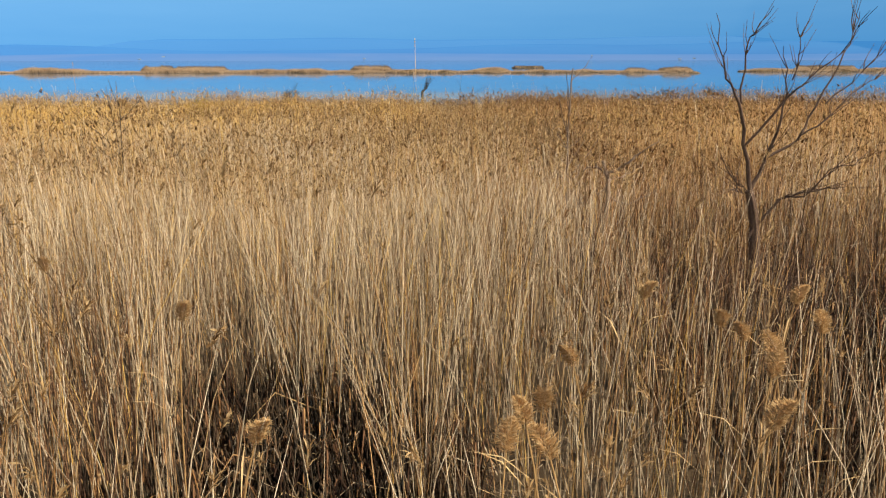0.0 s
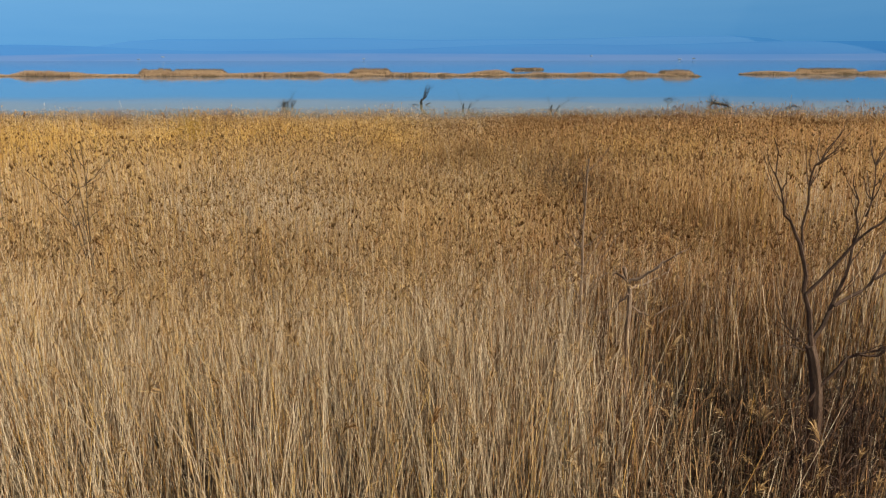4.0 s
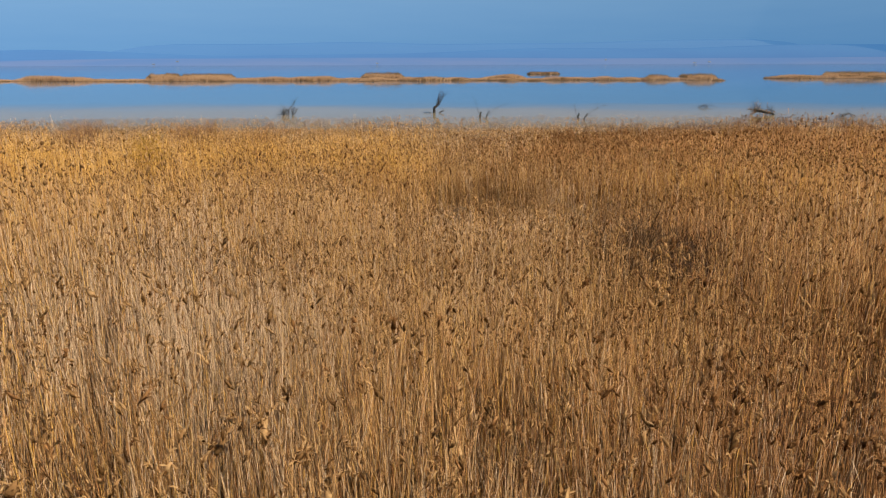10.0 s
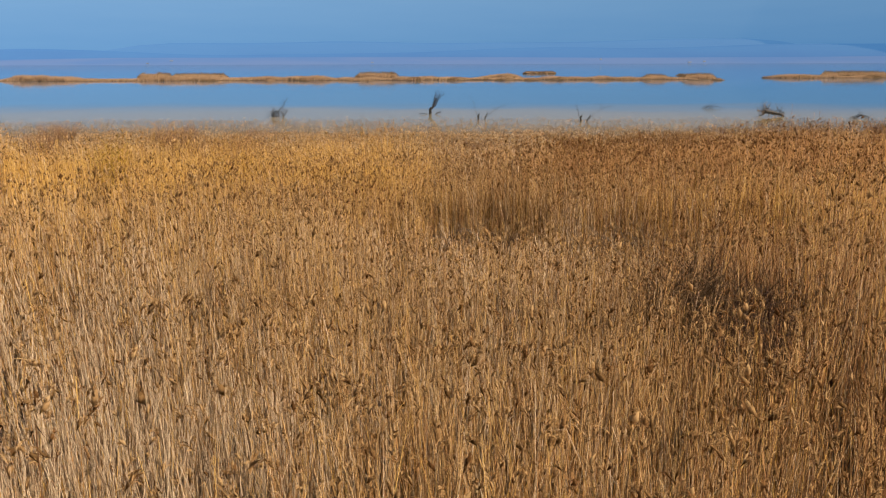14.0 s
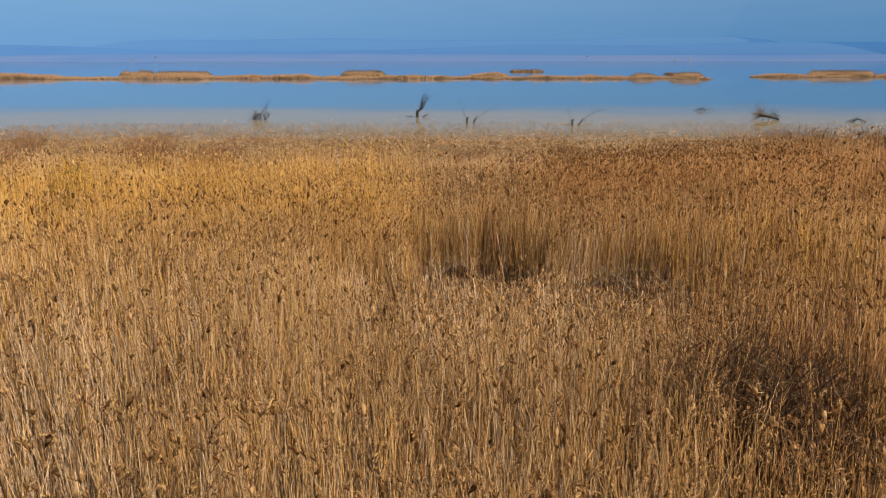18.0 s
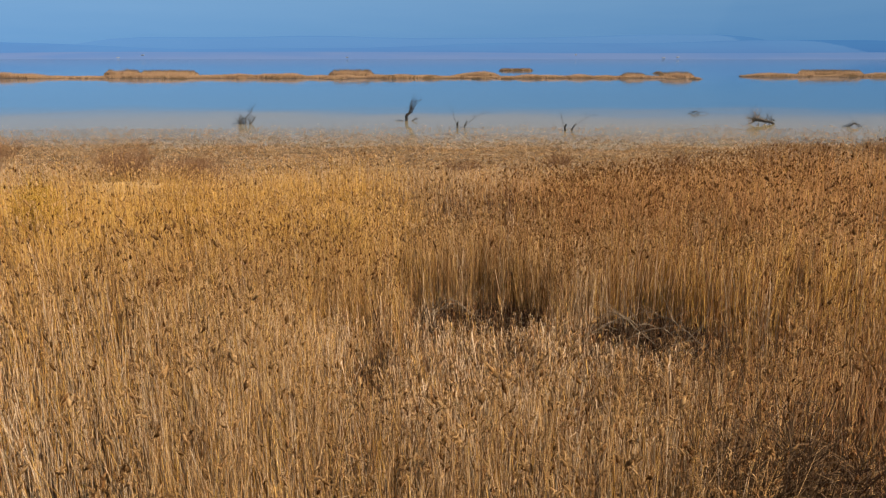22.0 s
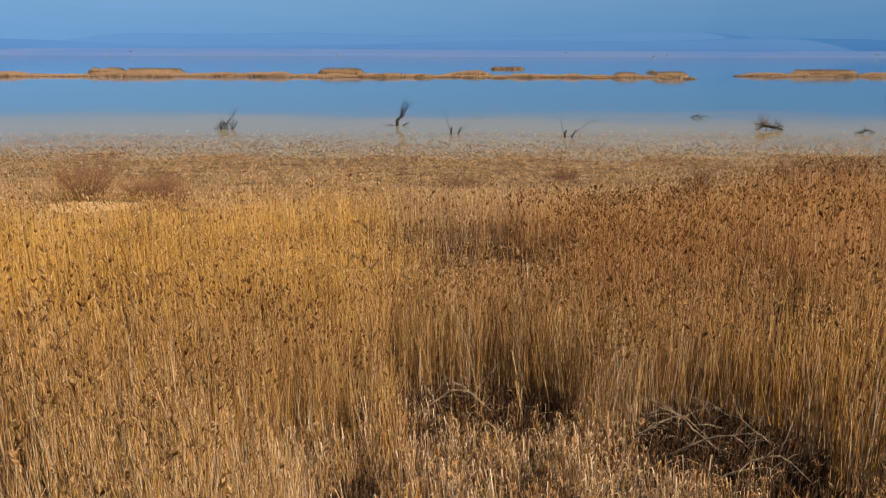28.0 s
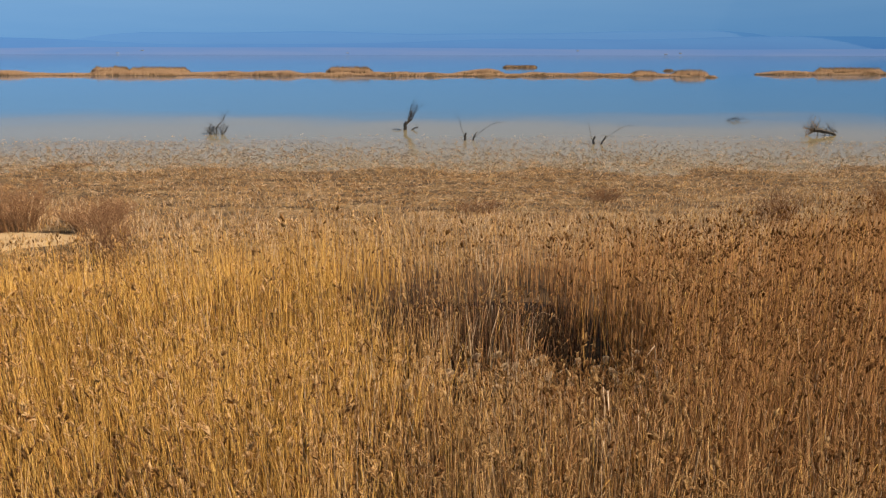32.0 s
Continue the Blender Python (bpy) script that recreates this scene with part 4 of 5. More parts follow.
def snag(x, y, kind, seed, label):
    """Drowned dead wood that stands out of the shallows."""
    rnd = random.Random(seed)
    t = empty("drowned_snag", x, y, 0, label, "dead wood", "snags in the shallows")

    def limb(line, r0, r1, twigs=0, name="limb", mat=WETWOOD):
        bm = bmesh.new()
        pts = smooth_line(line, 3, 0.04, rnd)
        tube(bm, pts, r0 * 0.75, r1 * 0.7, 6)
        ob = part(name, bm, mat, t)
        for _ in range(twigs):
            q = pts[rnd.randrange(len(pts) // 3, len(pts))]
            d = Vector((rnd.uniform(-1, 1), rnd.uniform(-0.5, 0.5), rnd.uniform(0.0, 1.2)))
            ln = rnd.uniform(0.25, 0.7)
            bm = bmesh.new()
            tube(bm, [q, q + d * ln * 0.5, q + d * ln + Vector((0, 0, 0.05))], 0.02, 0.008, 4)
            part("twig", bm, mat, ob)

    if kind == "plume":      # a leaning stump with a fan of branches to one side
        limb([(0, 0, -0.5), (-0.1, 0, 0.35), (0.05, 0, 0.9)], 0.30, 0.22, 0, "stump")
        for k in range(8):
            f = k / 7
            limb([(0.0, 0, 0.6), (0.25 + 0.35 * f, 0.1, 1.25 - 0.2 * f), (0.45 + 0.55 * f, 0.15, 2.1 - 0.3 * f), (0.6 + 0.95 * f, 0.2, 2.75 - 0.35 * f)], 0.07, 0.022, 4)
        limb([(0.2, 0, -0.3), (0.8, 0.1, 0.15), (1.25, 0.1, 0.30)], 0.12, 0.08, 1)
        limb([(-0.2, 0, -0.3), (-0.7, 0, 0.08), (-1.5, 0.1, 0.10)], 0.08, 0.04, 0)
    elif kind == "crown":    # a half-drowned crown of short crooked branches
        limb([(-0.5, 0, -0.3), (-0.45, 0, 0.3), (-0.55, 0, 0.65), (-0.35, 0.1, 1.0)], 0.13, 0.05, 6)
        limb([(0.15, 0, -0.3), (0.1, 0, 0.4), (0.3, 0, 0.9), (0.75, 0.1, 1.3), (0.95, 0.1, 1.75)], 0.13, 0.03, 9)
        limb([(0.5, 0, -0.2), (0.9, 0, 0.25), (1.25, 0, 0.7)], 0.14, 0.06, 5)
        for k in range(12):
            u = rnd.uniform(-0.9, 1.2)
            limb([(u, rnd.uniform(-0.3, 0.3), -0.2), (u + rnd.uniform(-0.25, 0.25), 0, 0.35), (u + rnd.uniform(-0.45, 0.5), 0.1, rnd.uniform(0.5, 1.2))], 0.07, 0.02, 4)
        limb([(-0.4, 0, 0.05), (-0.9, 0, 0.15), (-1.4, 0.1, 0.1)], 0.06, 0.03, 1)
    elif kind == "pair":     # two small stumps and one thin upright rod
        limb([(-0.15, 0, -0.4), (-0.2, 0, 0.3), (-0.1, 0, 0.7)], 0.17, 0.11, 0, "stump")
        limb([(0.5, 0, -0.3), (0.6, 0, 0.25), (0.9, 0, 0.75)], 0.14, 0.06, 1, "stump")
        limb([(-0.2, 0, 0.1), (-0.5, 0, 0.9), (-0.75, 0, 1.9)], 0.04, 0.018, 1)
        limb([(0.6, 0, 0.2), (1.4, 0.1, 0.9), (2.4, 0.2, 1.5), (3.3, 0.2, 1.65)], 0.035, 0.012, 3)
    elif kind == "root":     # an overturned tree: a pale fan of roots, a dark bole, broken branches
        limb([(-0.7, 0, 0.55), (0.2, 0, 0.42), (0.8, 0, 0.28), (1.5, 0.1, 0.02)], 0.32, 0.18, 0, "bole")
        for k in range(19):
            an = 0.9 + 2.9 * k / 18 + rnd.uniform(-0.15, 0.15)
            ln = rnd.uniform(0.6, 1.35)
            limb([(-0.65, rnd.uniform(-0.1, 0.1), 0.5), (-0.75 + 0.5 * ln * math.cos(an), 0.05, 0.5 + 0.5 * ln * math.sin(an)), (-0.8 + 0.95 * ln * math.cos(an), 0.1, max(-0.05, 0.45 + 0.95 * ln * math.sin(an)))], 0.075, 0.02, 2, "root", GREY if k % 2 == 0 else WETWOOD)
        for k in range(7):
            u = -0.2 + 0.27 * k
            limb([(u, 0, 0.35), (u + rnd.uniform(-0.3, 0.3), 0.1, 0.55), (u + rnd.uniform(-0.5, 0.7), 0.1, rnd.uniform(0.5, 1.35) - 0.07 * k)], 0.08, 0.025, 3)
        for k in range(3):
            u = -0.3 + 0.6 * k
            limb([(u, -0.05, 0.4), (u + rnd.uniform(-0.2, 0.2), -0.2, 0.15), (u + rnd.uniform(-0.3, 0.3), -0.3, -0.2)], 0.09, 0.05, 1)
    else:                    # a low raft of branches
        for k in range(4):
            u, w_ = rnd.uniform(-0.8, 0.8), rnd.uniform(0.5, 1.1)
            limb([(u - w_, rnd.uniform(-0.5, 0.5), -0.05), (u, rnd.uniform(-0.2, 0.2), rnd.uniform(0.15, 0.45)), (u + w_, rnd.uniform(-0.5, 0.5), -0.05)], 0.06, 0.025, 2)
    return t


bare_tree()
for k, (sx, sy, w, h) in enumerate([(3.75, 8.75, 0.75, 1.35), (5.3, 8.3, 0.9, 1.0), (4.6, 10.4, 0.9, 1.2), (6.0, 9.6, 0.8, 1.1)]):
    shrub(sx, sy, w, h, 34 + k, LIMB, "dark tangled leafless bramble in the reeds", 30, 9, "brambles round the tree")
sapling(1.98, 13.0, 3.9, 1, 21, "thin bare sapling with a weathered grey-brown stem", PALEBARK, twigs=14, thick=0.028, bend=0.012)
forked_sapling(2.52, 12.45)
sapling(-7.75, 18.6, 4.5, 4, 22, "slender many-stemmed dark bare sapling leaning over the reeds", BARK, spread=0.16, twigs=7, thick=0.016, toward=3.1)
shrub(4.0, 30.5, 1.4, 3.2, 31, TWIG, "dark leafless shrub rising through the reeds", 105, 13)
shrub(5.1, 29.6, 1.2, 2.5, 30, LIMB, "dark reddish leafless shrub in a gap of the reeds", 60, 10)
shrub(5.7, 31.2, 1.1, 2.7, 32, TWIG, "dark leafless shrub rising through the reeds", 34, 10)
shrub(3.3, 35.4, 1.0, 2.5, 33, TWIG, "small dark leafless shrub at the edge of a clearing", 22, 6)
shrub(-15.8, 50.8, 1.1, 3.2, 29, YELLOWTWIG, "yellow-twigged leafless willow shrub in the reeds", 60, 12)
for k, (sx, sy, w, h) in enumerate([(-19.3, 68.6, 2.2, 2.3), (-15.8, 68.4, 1.9, 1.5), (-12.7, 62.3, 1.2, 2.7), (-28.5, 68.8, 1.5, 1.8), (-33.0, 80.0, 2.0, 1.8), (-16.0, 70.5, 1.5, 1.2),
                                   (14.7, 69.5, 1.3, 1.7), (21.6, 71.4, 1.8, 2.0), (24.6, 72.2, 1.6, 2.2), (1.4, 71.8, 1.6, 0.9), (8.2, 75.5, 1.2, 0.9), (32.5, 78.0, 1.8, 1.8)]):
    shrub(sx, sy, w, h, 40 + k, REDTWIG, "low reddish-brown leafless shrub on the marsh edge", 100 if k < 2 else 56, 13 if k < 2 else 10, "shrubs on the marsh edge")

snag(-22.4, 112.5, "crown", 61, "half-drowned dark crown of crooked branches")
snag(-3.75, 117.0, "plume", 62, "dark drowned stump with branches swept to one side")
snag(2.25, 107.2, "pair", 63, "two small dark stumps and a thin dead rod")
snag(13.5, 104.0, "pair", 64, "two dark stumps with a long thin dead branch")
snag(35.5, 129.0, "raft", 65, "low dark raft of drowned branches")
snag(37.4, 111.8, "root", 66, "overturned dark root plate in shallow water")
snag(46.5, 108.0, "raft", 67, "low raft of pale drowned branches")



def dead_branch(x, y, z, turn, seed):
    """A bleached dead bough lying across a gap, with bare side branches."""
    rnd = random.Random(seed)
    t = empty("dead_branch", x, y, z, "bleached grey dead branch lying across a gap in the reeds", "branch", "dead branches in the clearing")
    c, s_ = math.cos(turn), math.sin(turn)
    pts = smooth_line([(0, 0, 0.1), (0.6 * c, 0.6 * s_, 0.62), (1.3 * c, 1.3 * s_, 0.95), (2.0 * c, 2.0 * s_, 0.35), (2.4 * c, 2.4 * s_, 0.12)], 3, 0.03, rnd)
    bm = bmesh.new()
    tube(bm, pts, 0.021, 0.007, 6)
    part("bough", bm, BLEACHED, t)
    for k in range(11):
        q = pts[rnd.randrange(2, len(pts) - 1)]
        d = Vector((c + rnd.uniform(-0.9, 0.9), s_ + rnd.uniform(-0.7, 0.7), rnd.uniform(-0.1, 1.3))).normalized()
        ln = rnd.uniform(0.4, 1.0)
        bm = bmesh.new()
        tube(bm, smooth_line([q, q + d * ln * 0.5 + Vector((0, 0, 0.06)), q + d * ln], 3, 0.02, rnd), 0.009, 0.003, 4)
        part("side_branch", bm, BLEACHED, t)
    return t


for k, (bx, by, bz, tu) in enumerate([(2.9, 40.0, 0.15, -0.15), (3.6, 39.4, 0.2, -0.4), (6.2, 39.2, 0.15, 2.6), (5.0, 39.6, 0.25, 2.9), (4.2, 38.6, 0.1, -0.2), (-1.4, 41.3, 0.05, 0.1), (0.9, 41.2, 0.05, 2.7)]):
    dead_branch(bx, by, bz, tu, 90 + k)


# ---------------------------------------------------------------- single plumed reeds by the start
def plumed_reed(seed, height, size, hairs=800, hair=0.0017, fluff=PLUME_G, tone="fluffy golden seed plume"):
    rnd = random.Random(seed)
    t = empty("plumed_reed", 0, 0, 0, "tall reed with a large fluffy golden seed plume", "reed", "plumed reeds by the start")
    bm = bmesh.new()
    tube(bm, smooth_line([(0, 0, -0.1), (0.02, 0, height * 0.4), (0.06, 0.02, height * 0.8), (0.14, 0.03, height)], 3, 0.004, rnd), 0.007, 0.004, 5)
    part("stem", bm, TAN, t)
    bm = bmesh.new()
    for k in range(hairs):  # short fine hairs round a plump nodding head
        f = rnd.random()
        fat = math.sin(math.pi * min(1, 0.12 + f * 0.9)) ** 0.7
        an = rnd.uniform(0, 6.28)
        o = Vector((math.cos(an), math.sin(an), rnd.uniform(-0.3, 0.5)))
        r = Vector((0.14 + size * 0.45 * f * f, 0.03, height - 0.04 + size * f * 0.95 - size * 0.2 * f * f)) + o * size * 0.16 * fat * rnd.random()
        d = (o * 0.8 + Vector((0.25, 0, 0.55))).normalized()
        ln = size * rnd.uniform(0.12, 0.27) * (0.4 + fat)
        w = d.orthogonal().normalized() * hair * rnd.uniform(0.65, 1.4)
        m_ = r + d * ln * 0.5
        v = [bm.verts.new(p) for p in (r, m_ + w, m_ - w, r + d * ln - Vector((0, 0, ln * 0.15)))]
        bm.faces.new((v[0], v[1], v[2])), bm.faces.new((v[2], v[1], v[3]))
    part("plume", bm, fluff, t, tone)
    for k in range(2):
        leafm = bmesh.new()
        z = height * rnd.uniform(0.4, 0.85)
        an = rnd.uniform(0, 6.28)
        d = Vector((math.cos(an), math.sin(an), 0.8))
        w = Vector((-math.sin(an), math.cos(an), 0)) * 0.005
        o = Vector((0.05, 0.01, z))
        v = [leafm.verts.new(p) for p in (o, o + d * 0.18 + w, o + d * 0.18 - w, o + d * 0.36 - Vector((0, 0, 0.12)))]
        leafm.faces.new((v[0], v[1], v[2])), leafm.faces.new((v[2], v[1], v[3]))
        part("leaf", leafm, TAN, t)
    return t


protos = [plumed_reed(71, 1.95, 0.16), plumed_reed(72, 1.85, 0.19), plumed_reed(73, 2.05, 0.15)]
spots = [(-1.0, 3.2), (0.24, 3.15), (0.46, 3.1), (0.75, 3.8), (0.42, 3.55), (1.04, 4.56), (1.49, 3.44), (1.85, 3.9), (-2.4, 4.15), (1.6, 4.4), (-1.8, 4.8),
         (1.9, 4.3), (2.1, 4.0), (0.55, 2.9), (1.6, 3.9), (-3.0, 5.6), (1.3, 3.2)]
for k, (px, py) in enumerate(spots):
    pz = float(ground_z(np.array(px), np.array(py))) + (0.0 if k < 3 else 0.15)
    m = pose(px, py, pz, 0, 0, (k * 67) % 360 if k else -20)
    if k < 3:
        protos[k].matrix_basis = m
    else:
        copy_thing(protos[k % 3], m)


rp = random.Random(77)
lowp = plumed_reed(74, 1.30, 0.24, 380, 0.0045, PLUME_C, "pale cream fluffy seed plume")
lowp.matrix_basis = pose(0.4, 50.1, 0.0)
tagged(lowp, "short reed with a pale fluffy plume at the pool's edge", "reed", "pale plumed reeds by the pool")
for k in range(44):
    px, py = rp.uniform(-1.6, 4.2), rp.uniform(48.4, 50.6)
    m = pose(px, py, float(ground_z(np.array(px), np.array(py))) + rp.uniform(-0.2, 0.15), 0, 0, rp.uniform(0, 360))
    copy_thing(lowp, m)


# ---------------------------------------------------------------- fallen reeds and litter
def lying(x, y, z0, length, wide, rng, rise):
    """Stems that lie or lean, a little bent."""
    n = len(x)
    an = rng.uniform(0, 2 * np.pi, n)
    d = np.stack([np.cos(an), np.sin(an) * 0.6, 0 * an], 1)
    up = rng.uniform(0, 1, n) ** 2 * rise
    a0 = np.stack([x, y, z0 + 0.02], 1)
    b0 = a0 + d * (length * 0.5)[:, None] + np.stack([0 * x, 0 * x, up + 0.06], 1)
    c0 = a0 + d * length[:, None] + np.stack([0 * x, 0 * x, up * 0.5 + 0.02], 1)
    side = np.stack([-d[:, 1], d[:, 0], 0 * an], 1) * wide[:, None]
    lift = np.array([0, 0, 1.0]) * wide[:, None] * 1.6
    pts = np.stack([a0 - side, a0 + side, a0 + lift, b0 - side, b0 + side, b0 + lift, c0], 1)
    f = np.array([(0, 1, 4), (0, 4, 3), (1, 2, 5), (1, 5, 4), (2, 0, 3), (2, 3, 5), (3, 4, 6), (4, 5, 6), (5, 3, 6)])
    F = (f[None] + (np.arange(n) * 7)[:, None, None]).reshape(-1, 3)
    return pts.reshape(-1, 3), F, len(f)


def lying_field(name, label, boxes, lengths, wide, rise, mats, weights, seed, category="reeds"):
    """One sheet of fallen stems over several ovals: centre, half axes, number."""
    r = np.random.default_rng(seed)
    xs, ys = [], []
    for cx, cy, rx, ry, n in boxes:
        an, rad = r.uniform(0, 2 * np.pi, n), np.sqrt(r.random(n))
        xs.append(cx + rx * rad * np.cos(an)), ys.append(cy + ry * rad * np.sin(an))
    x, y = np.concatenate(xs), np.concatenate(ys)
    ok = np.hypot((x + 18.2) / 3.2, (y - 66.6) / 2.1) > 1  # the sand stays bare
    x, y = x[ok], y[ok]
    n = len(x)
    z = np.maximum(ground_z(x, y), -0.03)
    v, f, k = lying(x, y, z, r.uniform(*lengths, n), r.uniform(0.6, 1.3, n) * wide, r, rise)
    s = np.repeat(r.choice(len(mats), n, p=weights), k)
    return tagged(new(name, mesh_of(name, v, f, mats, s)), label, category, kind="stuff")


lying_field("fallen_reeds", "pale broken reeds lying tangled over the clearings",
            [(-1.3, 5.6, 1.5, 1.6, 230), (4.4, 10.6, 2.0, 3.2, 260), (0.2, 41.0, 2.2, 1.2, 130), (4.6, 39.4, 2.0, 1.2, 170), (1.4, 36.8, 2.8, 2.8, 300), (0.8, 54.8, 2.6, 2.2, 16), (7.3, 23.4, 1.1, 1.3, 60), (9.8, 47.4, 1.0, 1.4, 50)],
            (0.4, 1.7), 0.0055, 0.6, [GREY, TAN, BROWN], [0.55, 0.3, 0.15], 81)
# litter by the start; at the later gaps and pool laid to darken them like shade
lying_field("litter_and_shade", "dark rotting leaf litter on the bare mud, doubling as painted shade in the gaps",
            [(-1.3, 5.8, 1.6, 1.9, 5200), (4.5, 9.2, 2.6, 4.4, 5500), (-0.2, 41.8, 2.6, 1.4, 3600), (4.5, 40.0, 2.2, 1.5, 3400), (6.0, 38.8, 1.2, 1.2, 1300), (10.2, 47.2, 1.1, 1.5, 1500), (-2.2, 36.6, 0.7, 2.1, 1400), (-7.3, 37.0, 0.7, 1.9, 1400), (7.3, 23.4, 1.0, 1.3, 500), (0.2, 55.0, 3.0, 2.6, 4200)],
            (0.08, 0.34), 0.012, 0.65, [LITTER_SHADE, RUST_SHADE, BROWN], [0.6, 0.33, 0.07], 82, "litter")
lying_field("flattened_reeds", "flattened pale reed stubble along the lake margin",
            [(0, 73, 48, 11, 11000), (0, 83, 54, 9, 11000), (0, 92, 60, 9, 4500), (0, 103, 66, 9, 900)],
            (0.2, 0.65), 0.012, 0.16, [GREY, TAN, BROWN, WET_AND_SHADE], [0.34, 0.30, 0.16, 0.20], 83)

lying_field("drowned_stubble", "dark wet and pale broken reed stubble standing in the shallows",
            [(0, 90, 58, 7, 9000), (0, 98, 62, 10, 7000), (-30, 96, 28, 10, 2500)],
            (0.10, 0.36), 0.012, 0.14, [WET_AND_SHADE, BROWN, GREY, TAN], [0.42, 0.18, 0.20, 0.20], 84)

# sand bar by the reddish shrubs
bm = bmesh.new()
bmesh.ops.create_uvsphere(bm, u_segments=28, v_segments=10, radius=1.0)
for v in bm.verts:
    u = math.atan2(v.co.y, v.co.x)
    g = 1 + 0.12 * math.sin(3 * u + 1) + 0.07 * math.sin(7 * u)
    v.co = Vector((v.co.x * 2.7 * g, v.co.y * 1.7 * g, v.co.z * 0.11))
me = bpy.data.meshes.new("sand_bar")
bm.to_mesh(me), bm.free()
me.materials.append(SAND)
for pl in me.polygons:
    pl.use_smooth = True
bar = new("sand_bar", me)
bar.location = (-18.2, 66.6, 0.18)
tagged(bar, "small pale bar of bare sand beside the shrubs", "sand", kind="structure")


# ---------------------------------------------------------------- reed islands out in the lake
def island(name, x0, x1, y0, depth, height, seed, label, scrub=0.03, dens=22.0, cap=0.0):
    r = np.random.default_rng(seed)
    xs = np.linspace(x0, x1, max(8, int((x1 - x0) / 2.5)))
    wob = depth * (0.55 + 0.45 * np.abs(patchy(xs, 0 * xs + seed, 22))) * np.sqrt(np.clip(np.minimum(xs - x0, x1 - xs) / 6, 0.02, 1))
    cy = y0 + 2.0 * patchy(xs, 0 * xs, 40, seed * 0.7)
    rows = [np.stack([xs, cy - wob / 2 - 0.5, 0 * xs - 0.4], 1), np.stack([xs, cy - wob / 2, 0 * xs + 0.12], 1), np.stack([xs, cy + wob / 2, 0 * xs + 0.15], 1), np.stack([xs, cy + wob / 2 + 0.5, 0 * xs - 0.4], 1)]
    w = len(xs)
    i, j = np.meshgrid(np.arange(w - 1), np.arange(3))
    k = (j * w + i).ravel()
    tagged(new(name, mesh_of(name, np.concatenate(rows), np.stack([k, k + 1, k + w + 1, k + w], 1), [MUD], smooth=True)), "low mud bank of an island in the lake", "island", kind="structure")
    n = int((x1 - x0) * depth * dens)
    x = r.uniform(x0, x1, n)
    hw, c = np.interp(x, xs, wob) / 2, np.interp(x, xs, cy)
    y = c + r.uniform(-1, 1, n) * hw
    hump = 0.62 + 0.38 * patchy(x, y * 0, 30, 1.0 + seed) + 0.18 * patchy(x, y * 0, 6, 2.0)
    h = height * np.clip(hump, 0.42, 1.25) * r.uniform(0.6, 1.1, n) * np.clip(hw / 0.8, 0.3, 1) * np.clip(np.minimum(x - x0, x1 - x) / min(12.0, 0.3 * (x1 - x0)), 0.15, 1) ** 0.6
    if cap:  # a level stand of tall reeds with a strip of taller dark scrub behind
        h = height * r.uniform(0.5, 0.86, n) * (0.95 + 0.06 * patchy(x, 0 * x, 4, seed)) * np.clip(np.minimum(x - x0, x1 - x) / 1.8, 0.25, 1) ** 0.6
    base = np.stack([x, y, 0 * x + 0.05], 1)
    tri = np.arange(3) * 2 * np.pi / 3 + r.uniform(0, 6.28, n)[:, None]
    ring = np.stack([np.cos(tri), np.sin(tri), 0 * tri], 2) * r.uniform(0.10, 0.20, n)[:, None, None]
    top = base + np.stack([r.normal(0, 0.12, n), r.normal(0, 0.12, n), h], 1)
    pts = np.concatenate([base[:, None] + ring, top[:, None]], 1)
    f = np.array([(0, 1, 3), (1, 2, 3), (2, 0, 3)])
    F = (f[None] + (np.arange(n) * 4)[:, None, None]).reshape(-1, 3)
    dk = (r.random(n) < scrub + 0.55 * ((patchy(x, 0 * x, 5, 3.0 + seed) > 0.4) & (y < c - 0.2 * hw)) + 0.5 * (patchy(x, 0 * x, 14, 5.0 + seed) > 0.85)).astype(int)
    if cap:
        back = (y > c + 0.1 * hw) & (patchy(x, 0 * x, 11, 1.3 + seed) > 0.5 - 1.6 * cap)
        dk = np.where(back, 1, dk)
        h = np.where(back, h * r.uniform(1.0, 1.2, n) + 0.12 * height, h)
    h = np.where((dk == 1) & (y < c - 0.2 * hw), h * 0.55, h)
    pts[:, 3, 2] = 0.05 + h
    tagged(new("island_reeds", mesh_of("island_reeds", pts.reshape(-1, 3), F, [ISLE, ISLE_D], np.repeat(dk, len(f)))), label, "reeds", kind="stuff")


island("island_1", -178, 93, 318, 7.5, 1.95, 1, "long narrow belt of tan reeds on a lake island")
island("island_2", -236, -160, 320, 5.0, 1.15, 2, "low belt of tan reeds on a lake island")
island("island_3", 123, 215, 341, 8.0, 1.6, 3, "belt of tan reeds with dark scrub on a lake island")
island("island_4", 104, 110, 400, 3.0, 1.6, 4, "tiny dark reed islet in the lake", 0.9)
island("island_5", -134, -119, 349, 7.0, 3.0, 5, "tall stand of dark-topped reeds on a far islet", 0.05, cap=1.0)
island("island_6", -42, -24, 345, 8.0, 3.0, 6, "tall stand of dark-topped reeds on a far islet", 0.05, cap=1.0)
island("island_7", 7, 27, 345, 8.0, 3.1, 7, "hump of tall tan reeds on a lake island")
island("island_8", 84, 97, 317, 6.0, 2.5, 8, "clump of tall tan reeds at an island's end", 0.25, cap=0.8)
island("island_9", 90, 95, 302, 3.0, 1.2, 9, "small dark clump of reeds beside an island", 0.7)
island("island_10", 38, 57, 480, 6.0, 1.6, 10, "low dark far islet in the lake", 0.8, cap=0.5)
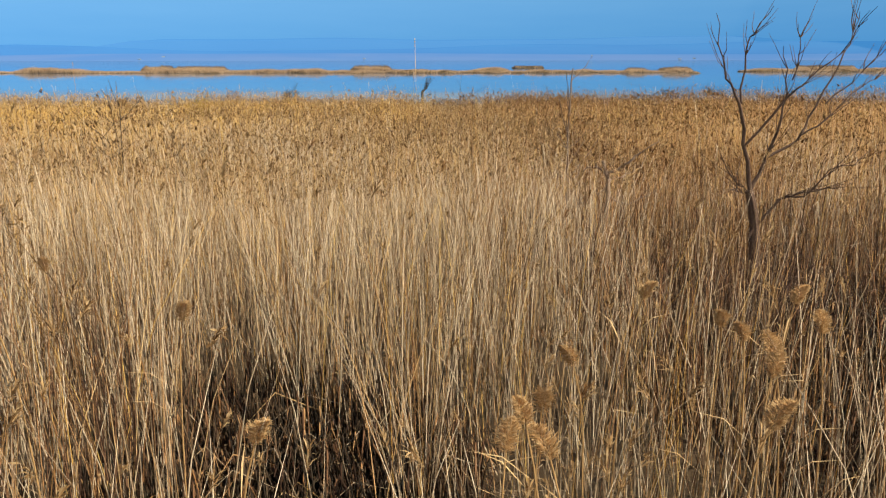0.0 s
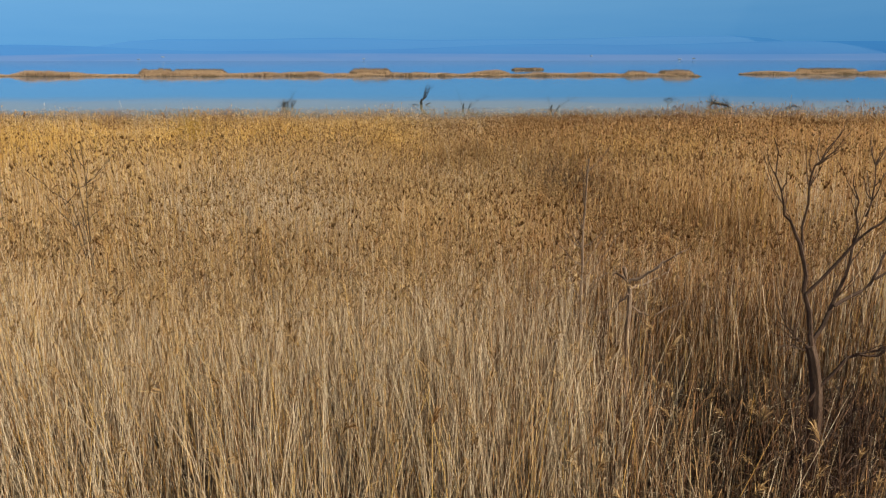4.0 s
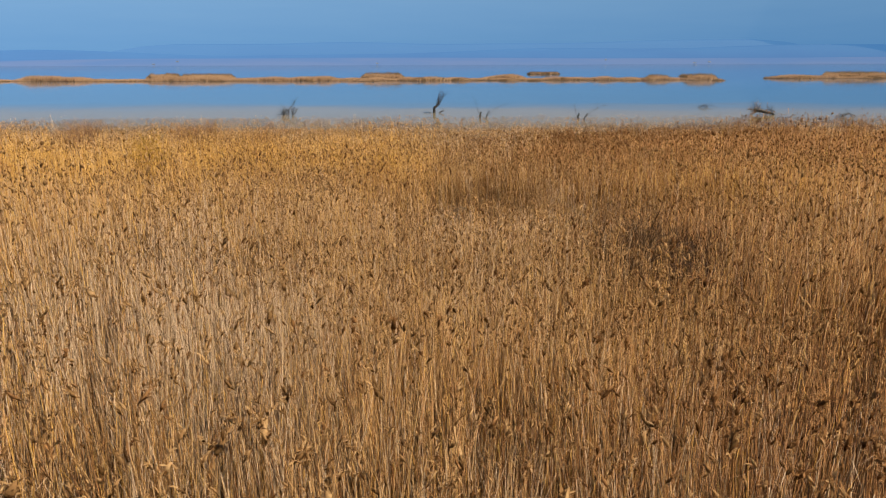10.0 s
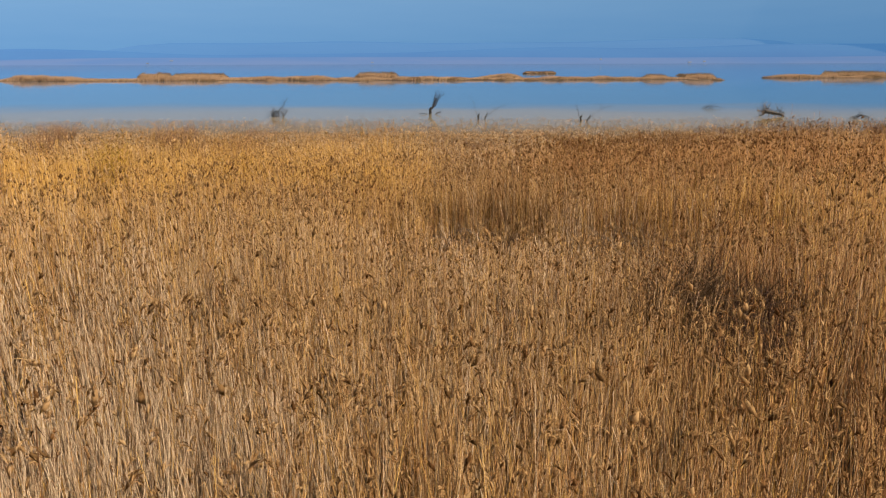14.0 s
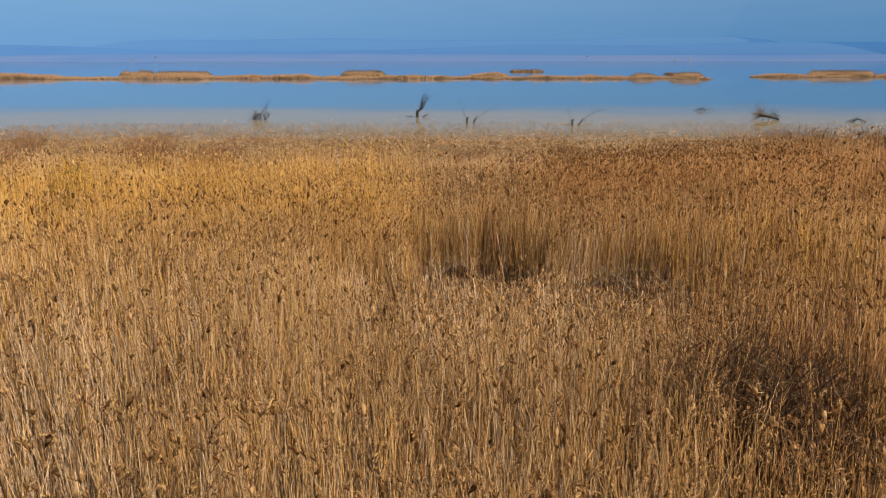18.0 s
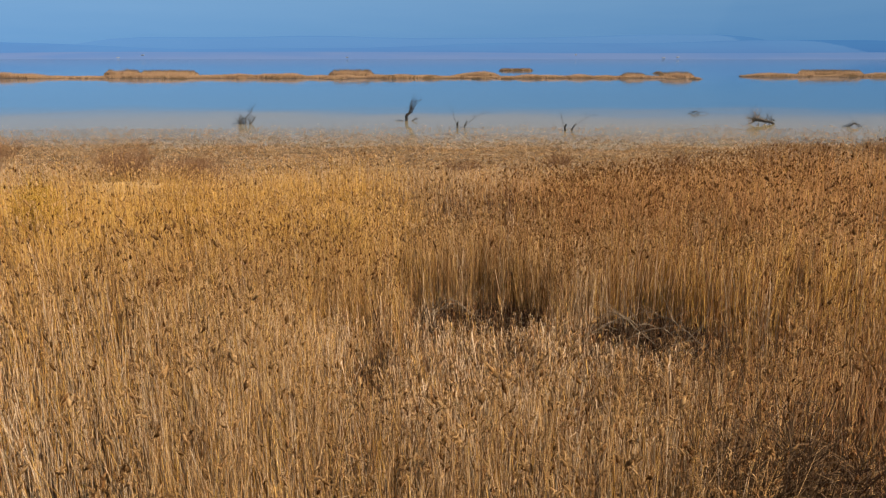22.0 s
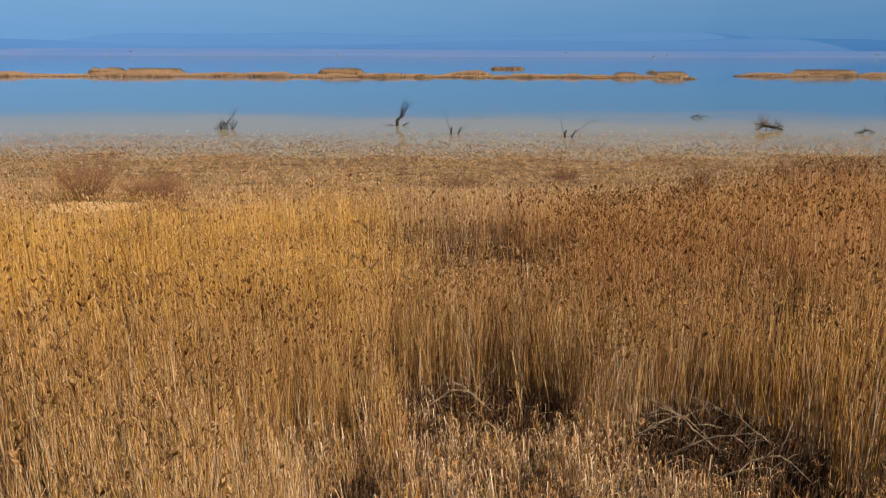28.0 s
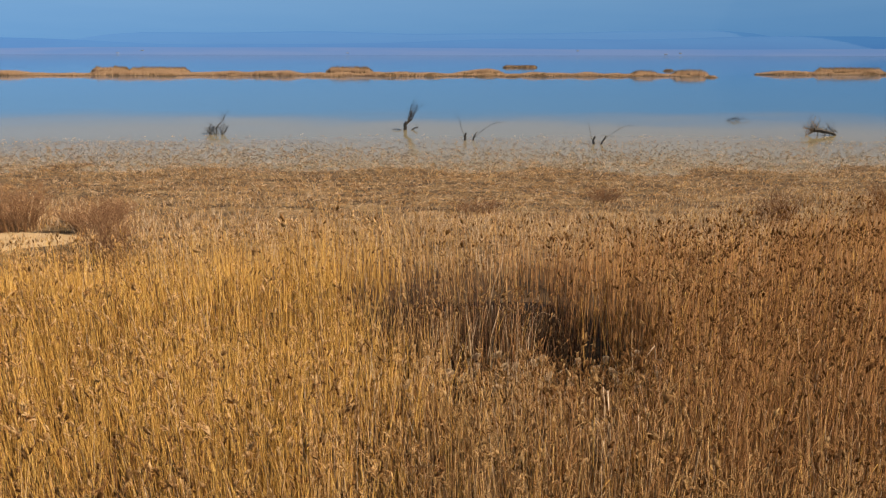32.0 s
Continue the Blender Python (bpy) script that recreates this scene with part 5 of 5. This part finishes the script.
island("island_11", 150, 178, 352, 8.0, 2.8, 11, "tall stand of tan reeds on a lake island", 0.3, cap=0.7)

island("island_12", -120, -96, 350, 7.0, 2.7, 12, "stand of tall tan reeds on a far islet", 0.05, cap=0.3)
island("island_13", 70, 80, 322, 5.0, 2.2, 13, "clump of dark scrub and reeds on an island", 0.25, cap=0.9)
island("island_14", 196, 206, 345, 6.0, 3.0, 14, "stand of dark-topped reeds on a lake island", 0.3, cap=1.0)
island("island_15", 82, 87, 301, 3.0, 1.1, 15, "small dark clump of reeds beside an island", 0.6)
island("island_16", 22, 30, 304, 3.0, 1.0, 16, "small dark clump of reeds beside an island", 0.5)
island("island_17", -40, -30, 304, 3.0, 1.0, 17, "small dark clump of reeds beside an island", 0.5)

ri = random.Random(93)
for k, ix in enumerate([-96, -71, -58, -19, -4, 13, 36, 47, 58, 66, 132, 158, 171]):  # low dark clumps along the islands' near edge
    wide_ = ri.uniform(3, 8)
    island("island_%d" % (18 + k), ix, ix + wide_, (309 if ix < 100 else 332) + ri.uniform(-3, 3), 2.6, ri.uniform(0.8, 1.5), 18 + k, "low dark clump of reeds at an island's edge", 0.5, cap=ri.uniform(0.2, 0.9))

# ---------------------------------------------------------------- tiny buildings on the far shore
def far_building(x, y, z, w, d, h, k):
    t = empty("far_building", x, y, z, "small white building on the far shore, haze put into its colour", "building", "buildings on the far shore")
    bm = bmesh.new()
    bmesh.ops.create_cube(bm, size=1.0, matrix=Matrix.LocRotScale((0, 0, h / 2), None, (w, d, h)))
    part("wall", bm, WALLW, t)
    bm = bmesh.new()
    e_ = 0.6
    a_ = [bm.verts.new(p) for p in ((-w / 2 - e_, -d / 2 - e_, h), (w / 2 + e_, -d / 2 - e_, h), (w / 2 + e_, d / 2 + e_, h), (-w / 2 - e_, d / 2 + e_, h), (-w / 2 - e_, 0, h + d * 0.3), (w / 2 + e_, 0, h + d * 0.3))]
    for q in ((0, 1, 5, 4), (2, 3, 4, 5), (0, 4, 3), (1, 2, 5), (3, 2, 1, 0)):
        bm.faces.new([a_[i_] for i_ in q])
    part("roof", bm, ROOF if k % 3 else WALLW, t)


rb = random.Random(91)
for k, bx in enumerate([-1210, -1120, -330, 560, 905, 960, 1790]):
    far_building(bx, 3150 + rb.uniform(-8, 8), rb.uniform(2, 16), rb.uniform(5, 13), 6, rb.uniform(1.6, 2.4), 0)
